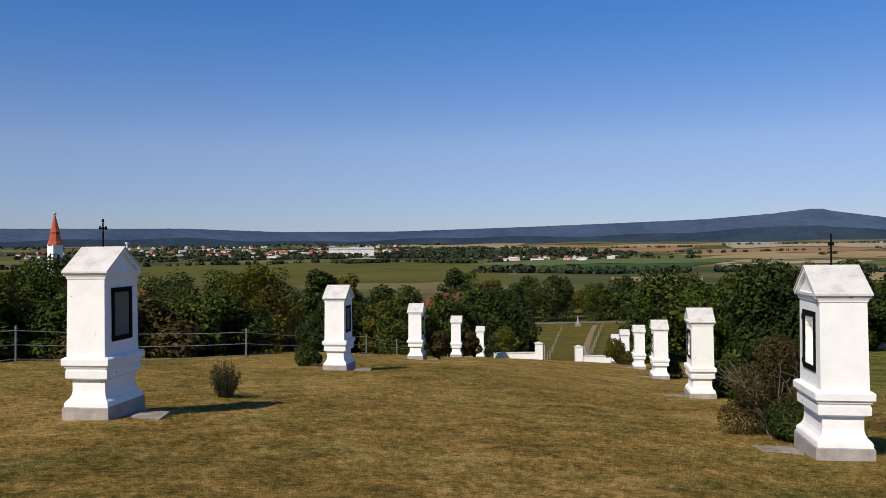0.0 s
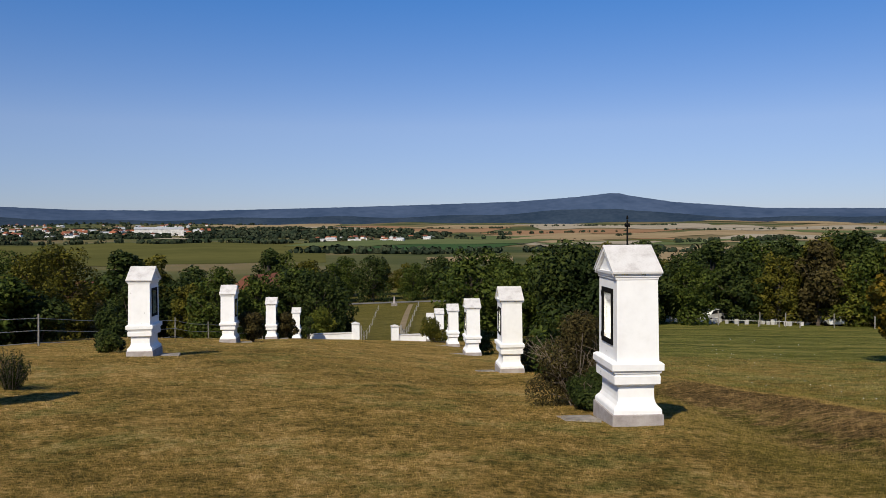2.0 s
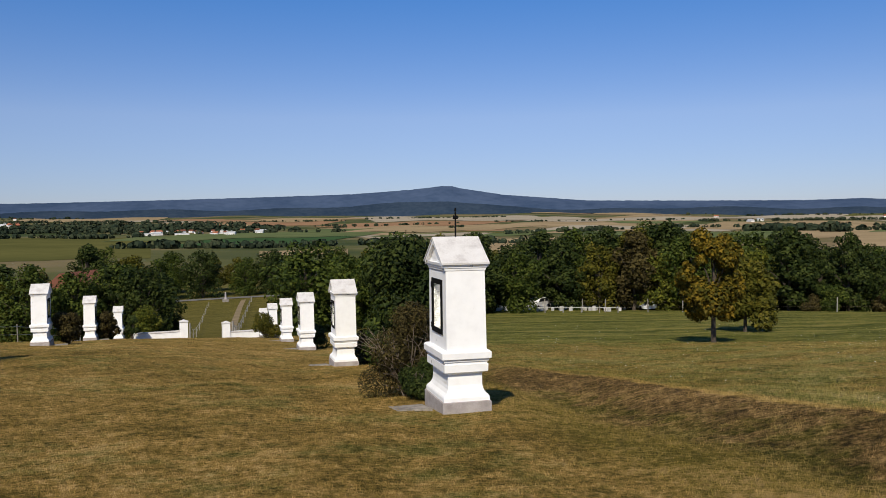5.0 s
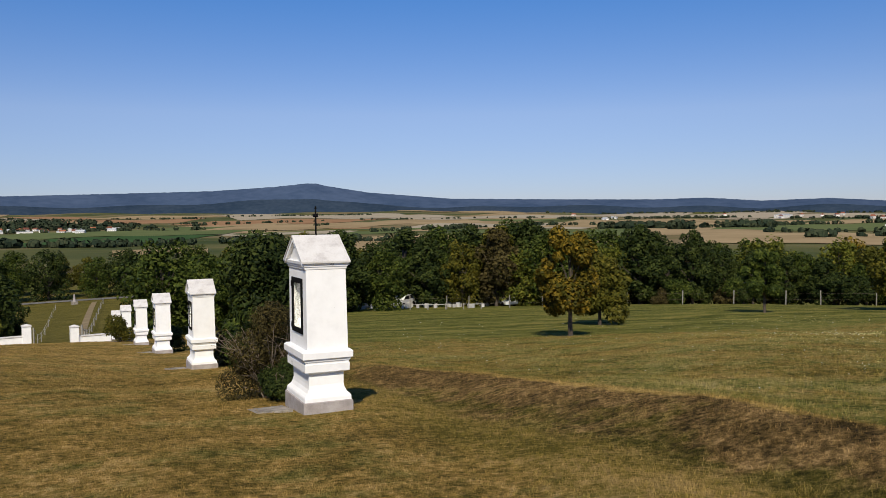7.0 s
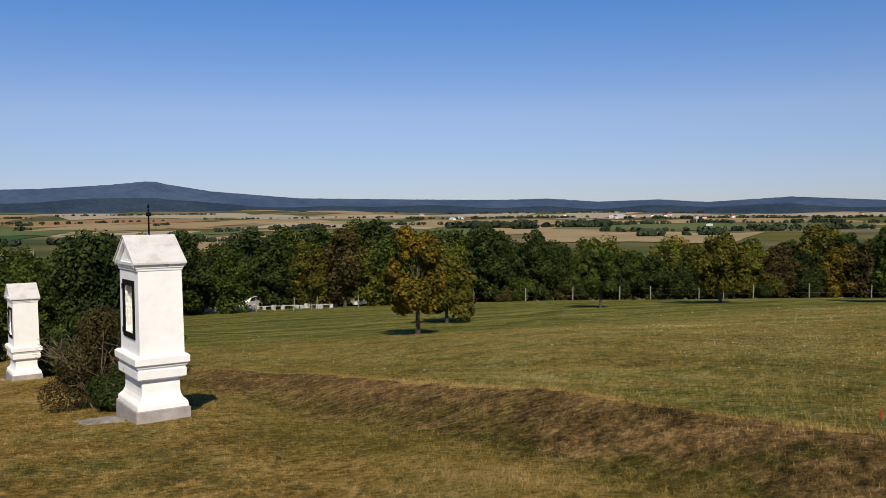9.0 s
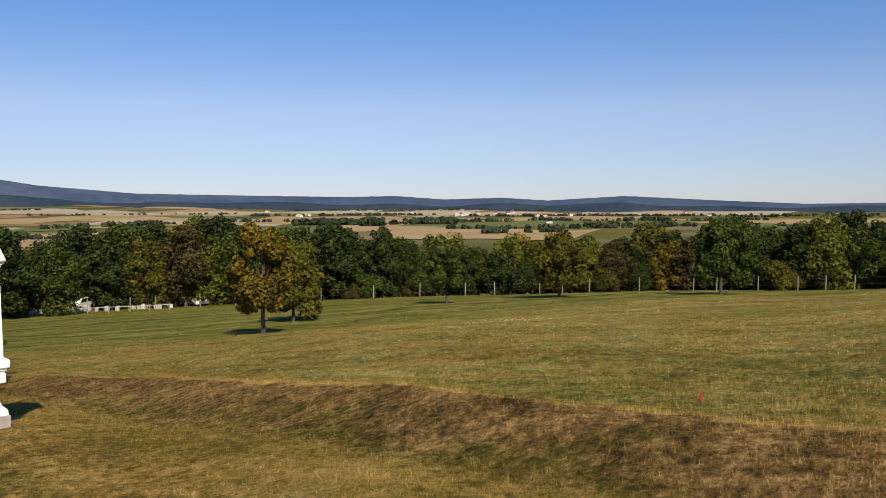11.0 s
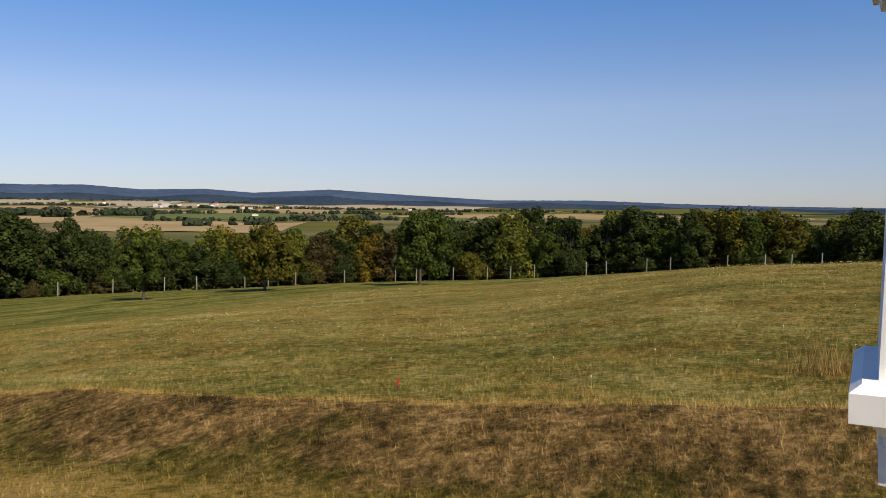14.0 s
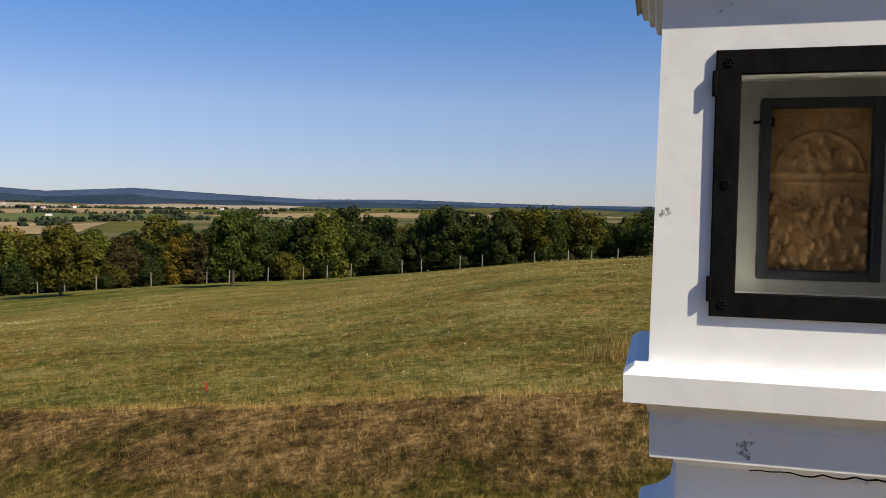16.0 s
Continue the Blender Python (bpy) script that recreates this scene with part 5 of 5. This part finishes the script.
# ---- church ----
M_SPIRE = mat("red_spire_sheet", [(0.30, 0.060, 0.028), (0.42, 0.095, 0.042)], 0.5, 0.7, 0, 3)
cx, cy = polar(-23.9, 300)
church = thing("church", pose(cx, cy, zat(cx, cy), 0, 0, -35), "white church with red spire rising above the trees", "church")
bm = bmesh.new()
box(bm, -1.75, 1.75, -1.75, 1.75, -2, 25, 0.1)
tower = part("tower", bm, M_LIME, church)
bm = bmesh.new()
prof = ((2.45, 25.0), (2.35, 25.5), (2.05, 26.2), (1.75, 27.4), (1.45, 28.6), (1.6, 29.2), (1.25, 30.2), (0.7, 32.6), (0.08, 35.4))
rings = [[bm.verts.new((r * math.cos(k * math.tau / 8 + 0.39), r * math.sin(k * math.tau / 8 + 0.39), z)) for k in range(8)] for r, z in prof]
for A, B in zip(rings, rings[1:]):
    for k in range(8):
        bm.faces.new((A[k], A[(k + 1) % 8], B[(k + 1) % 8], B[k]))
part("spire", bm, M_SPIRE, tower, "red-brown tapering spire")
bm = bmesh.new()
bmesh.ops.create_uvsphere(bm, u_segments=10, v_segments=8, radius=0.5, matrix=Matrix.Translation((0, 0, 35.4)))
tube(bm, [(0, 0, 35.6), (0, 0, 37.2)], 0.08, 0.06)
part("finial", bm, M_GREYROOF, tower)
for k in range(4):
    bm = bmesh.new()
    m4 = Matrix.Rotation(k * math.pi / 2, 4, "Z")
    for v in box(bm, 1.7, 1.81, -0.5, 0.5, 18.5, 21.8):
        v.co = m4 @ v.co
    part("belfry_window", bm, M_DARKWIN, tower)
bm = bmesh.new()
box(bm, 2.2, 20, -4, 4, -2, 7)
part("nave", bm, M_LIME, church)
bm = bmesh.new()
A = [bm.verts.new(p) for p in ((2.2, -4.5, 7), (2.2, 4.5, 7), (2.2, 0, 11.5))]
B = [bm.verts.new((20.5, v.co.y, v.co.z)) for v in A]
bm.faces.new(A[::-1]), bm.faces.new(B)
for i in range(3):
    bm.faces.new((A[i], A[(i + 1) % 3], B[(i + 1) % 3], B[i]))
bmesh.ops.recalc_face_normals(bm, faces=bm.faces)
part("nave_roof", bm, M_TILE, church)

tx, ty = polar(-19.6, 2400)
wt = thing("water_tower", pose(tx, ty, zat(tx, ty)), "slim white water tower beyond the church", "water tower")
bm = bmesh.new()
tube(bm, [(0, 0, -2), (0, 0, 30)], 2.5, 2.0, 10)
part("column", bm, M_LIME, wt)
bm = bmesh.new()
tube(bm, [(0, 0, 29), (0, 0, 31), (0, 0, 36)], 2.6, 5.0, 10)
part("tank", bm, M_LIME, wt)


# ---- cemetery and parked cars under the trees ----
M_GRAVE = mat("pale_gravestone", [(0.34, 0.33, 0.31), (0.52, 0.50, 0.47)], 2, 0.8, random_tint=0.5)
bm = bmesh.new()
box(bm, -0.22, 0.22, -0.08, 0.08, -0.3, 0.42, 0.03)
hs0 = part("headstone", bm, M_GRAVE)
tagged(hs0, "small pale gravestone below the meadow fence", "gravestone", "gravestones under the trees")
for k in range(80):
    x, y = polar(q.uniform(28.5, 38.5), q.uniform(95, 108))
    m = pose(x, y, zat(x, y), 0, 0, q.uniform(-30, 10))
    if k:
        copy_scaled(hs0, m @ Matrix.Diagonal((q.uniform(0.7, 1.3), 1, q.uniform(0.7, 1.5), 1)))
    else:
        hs0.matrix_world = m


def build_car(x, y, turn):
    root = thing("car", pose(x, y, zat(x, y), 0, 0, turn), "white car parked in the shade of trees", "car")
    bm = bmesh.new()
    side = ((-2.1, 0.35), (-2.1, 0.85), (-1.3, 1.0), (-0.8, 1.45), (0.9, 1.5), (1.6, 0.95), (2.15, 0.9), (2.15, 0.35))
    A = [bm.verts.new((px, -0.85, pz)) for px, pz in side]
    B = [bm.verts.new((px, 0.85, pz)) for px, pz in side]
    bm.faces.new(A[::-1]), bm.faces.new(B)
    for i in range(8):
        bm.faces.new((A[i], A[(i + 1) % 8], B[(i + 1) % 8], B[i]))
    bmesh.ops.recalc_face_normals(bm, faces=bm.faces)
    soften(bm, 0.06)
    part("body", bm, mat("white_car_paint", [(0.7, 0.7, 0.7), (0.75, 0.75, 0.75)], 1, 0.25, spec=0.5), root)
    for sy in (-1, 1):
        bm = bmesh.new()
        v4 = [bm.verts.new((px, sy * 0.856, pz)) for px, pz in ((-1.15, 1.02), (-0.75, 1.38), (0.85, 1.42), (1.4, 1.0))]
        bm.faces.new(v4)
        bmesh.ops.solidify(bm, geom=bm.faces[:], thickness=0.01)
        part("side_window", bm, M_DARKWIN, root)
        for px in (-1.3, 1.35):
            bm = bmesh.new()
            tube(bm, [(px, sy * 0.7, 0.32), (px, sy * 0.88, 0.32)], 0.32, 0.32, 14)
            part("wheel", bm, M_IRON, root)


build_car(*polar(32.2, 101), 30)
build_car(*polar(34.0, 103), 60)
build_car(*polar(39.3, 100), 80)
# white chapel wall glimpsed at the end of the path, and the lane across it
M_LANE = mat("grey_lane", [(0.12, 0.115, 0.105), (0.18, 0.17, 0.16)], 0.5, 0.95)
verts, faces = [], []
for k in range(40):
    for rr in (224, 228.5):
        x, y = polar(2 + k * 0.8, rr)
        verts.append((x, y, zat(x, y) + 0.12))
for k in range(39):
    faces.append((2 * k, 2 * k + 2, 2 * k + 3, 2 * k + 1))
tagged(link_mesh("road", mesh_from("road", verts, faces), M_LANE), "grey lane crossing the foot of the hill", "road", kind="structure")
M_TRACK = mat("dry_track", [(0.17, 0.125, 0.06), (0.26, 0.19, 0.10)], 0.5, 0.95)
verts, faces = [], []
for k in range(60):
    r = 66 + 2.6 * k
    for side in (-0.6, 0.6):
        x, y = polar(float(np.interp(r, (66, 220), (10.5, 11.9))), r)
        verts.append((x + side, y, zat(x + side, y) + 0.05))
for k in range(59):
    faces.append((2 * k, 2 * k + 1, 2 * k + 3, 2 * k + 2))
tagged(link_mesh("track", mesh_from("track", verts, faces), M_TRACK), "dry worn track down the grassy slope", "path", kind="structure")
mx, my = polar(10.7, 214)
# pale column coloured grey to imitate the shade it stands in
col0 = thing("memorial_column", pose(mx, my, zat(mx, my)), "slim memorial column at the foot of the slope, greyed as if in shade", "column")
bm = bmesh.new()
box(bm, -0.7, 0.7, -0.7, 0.7, -0.4, 0.7, 0.04)
part("base", bm, M_SLAB, col0)
bm = bmesh.new()
tube(bm, [(0, 0, 0.7), (0, 0, 1.3), (0, 0, 2.5)], 0.36, 0.14, 8)
part("column_shaft", bm, M_PLINTH, col0)
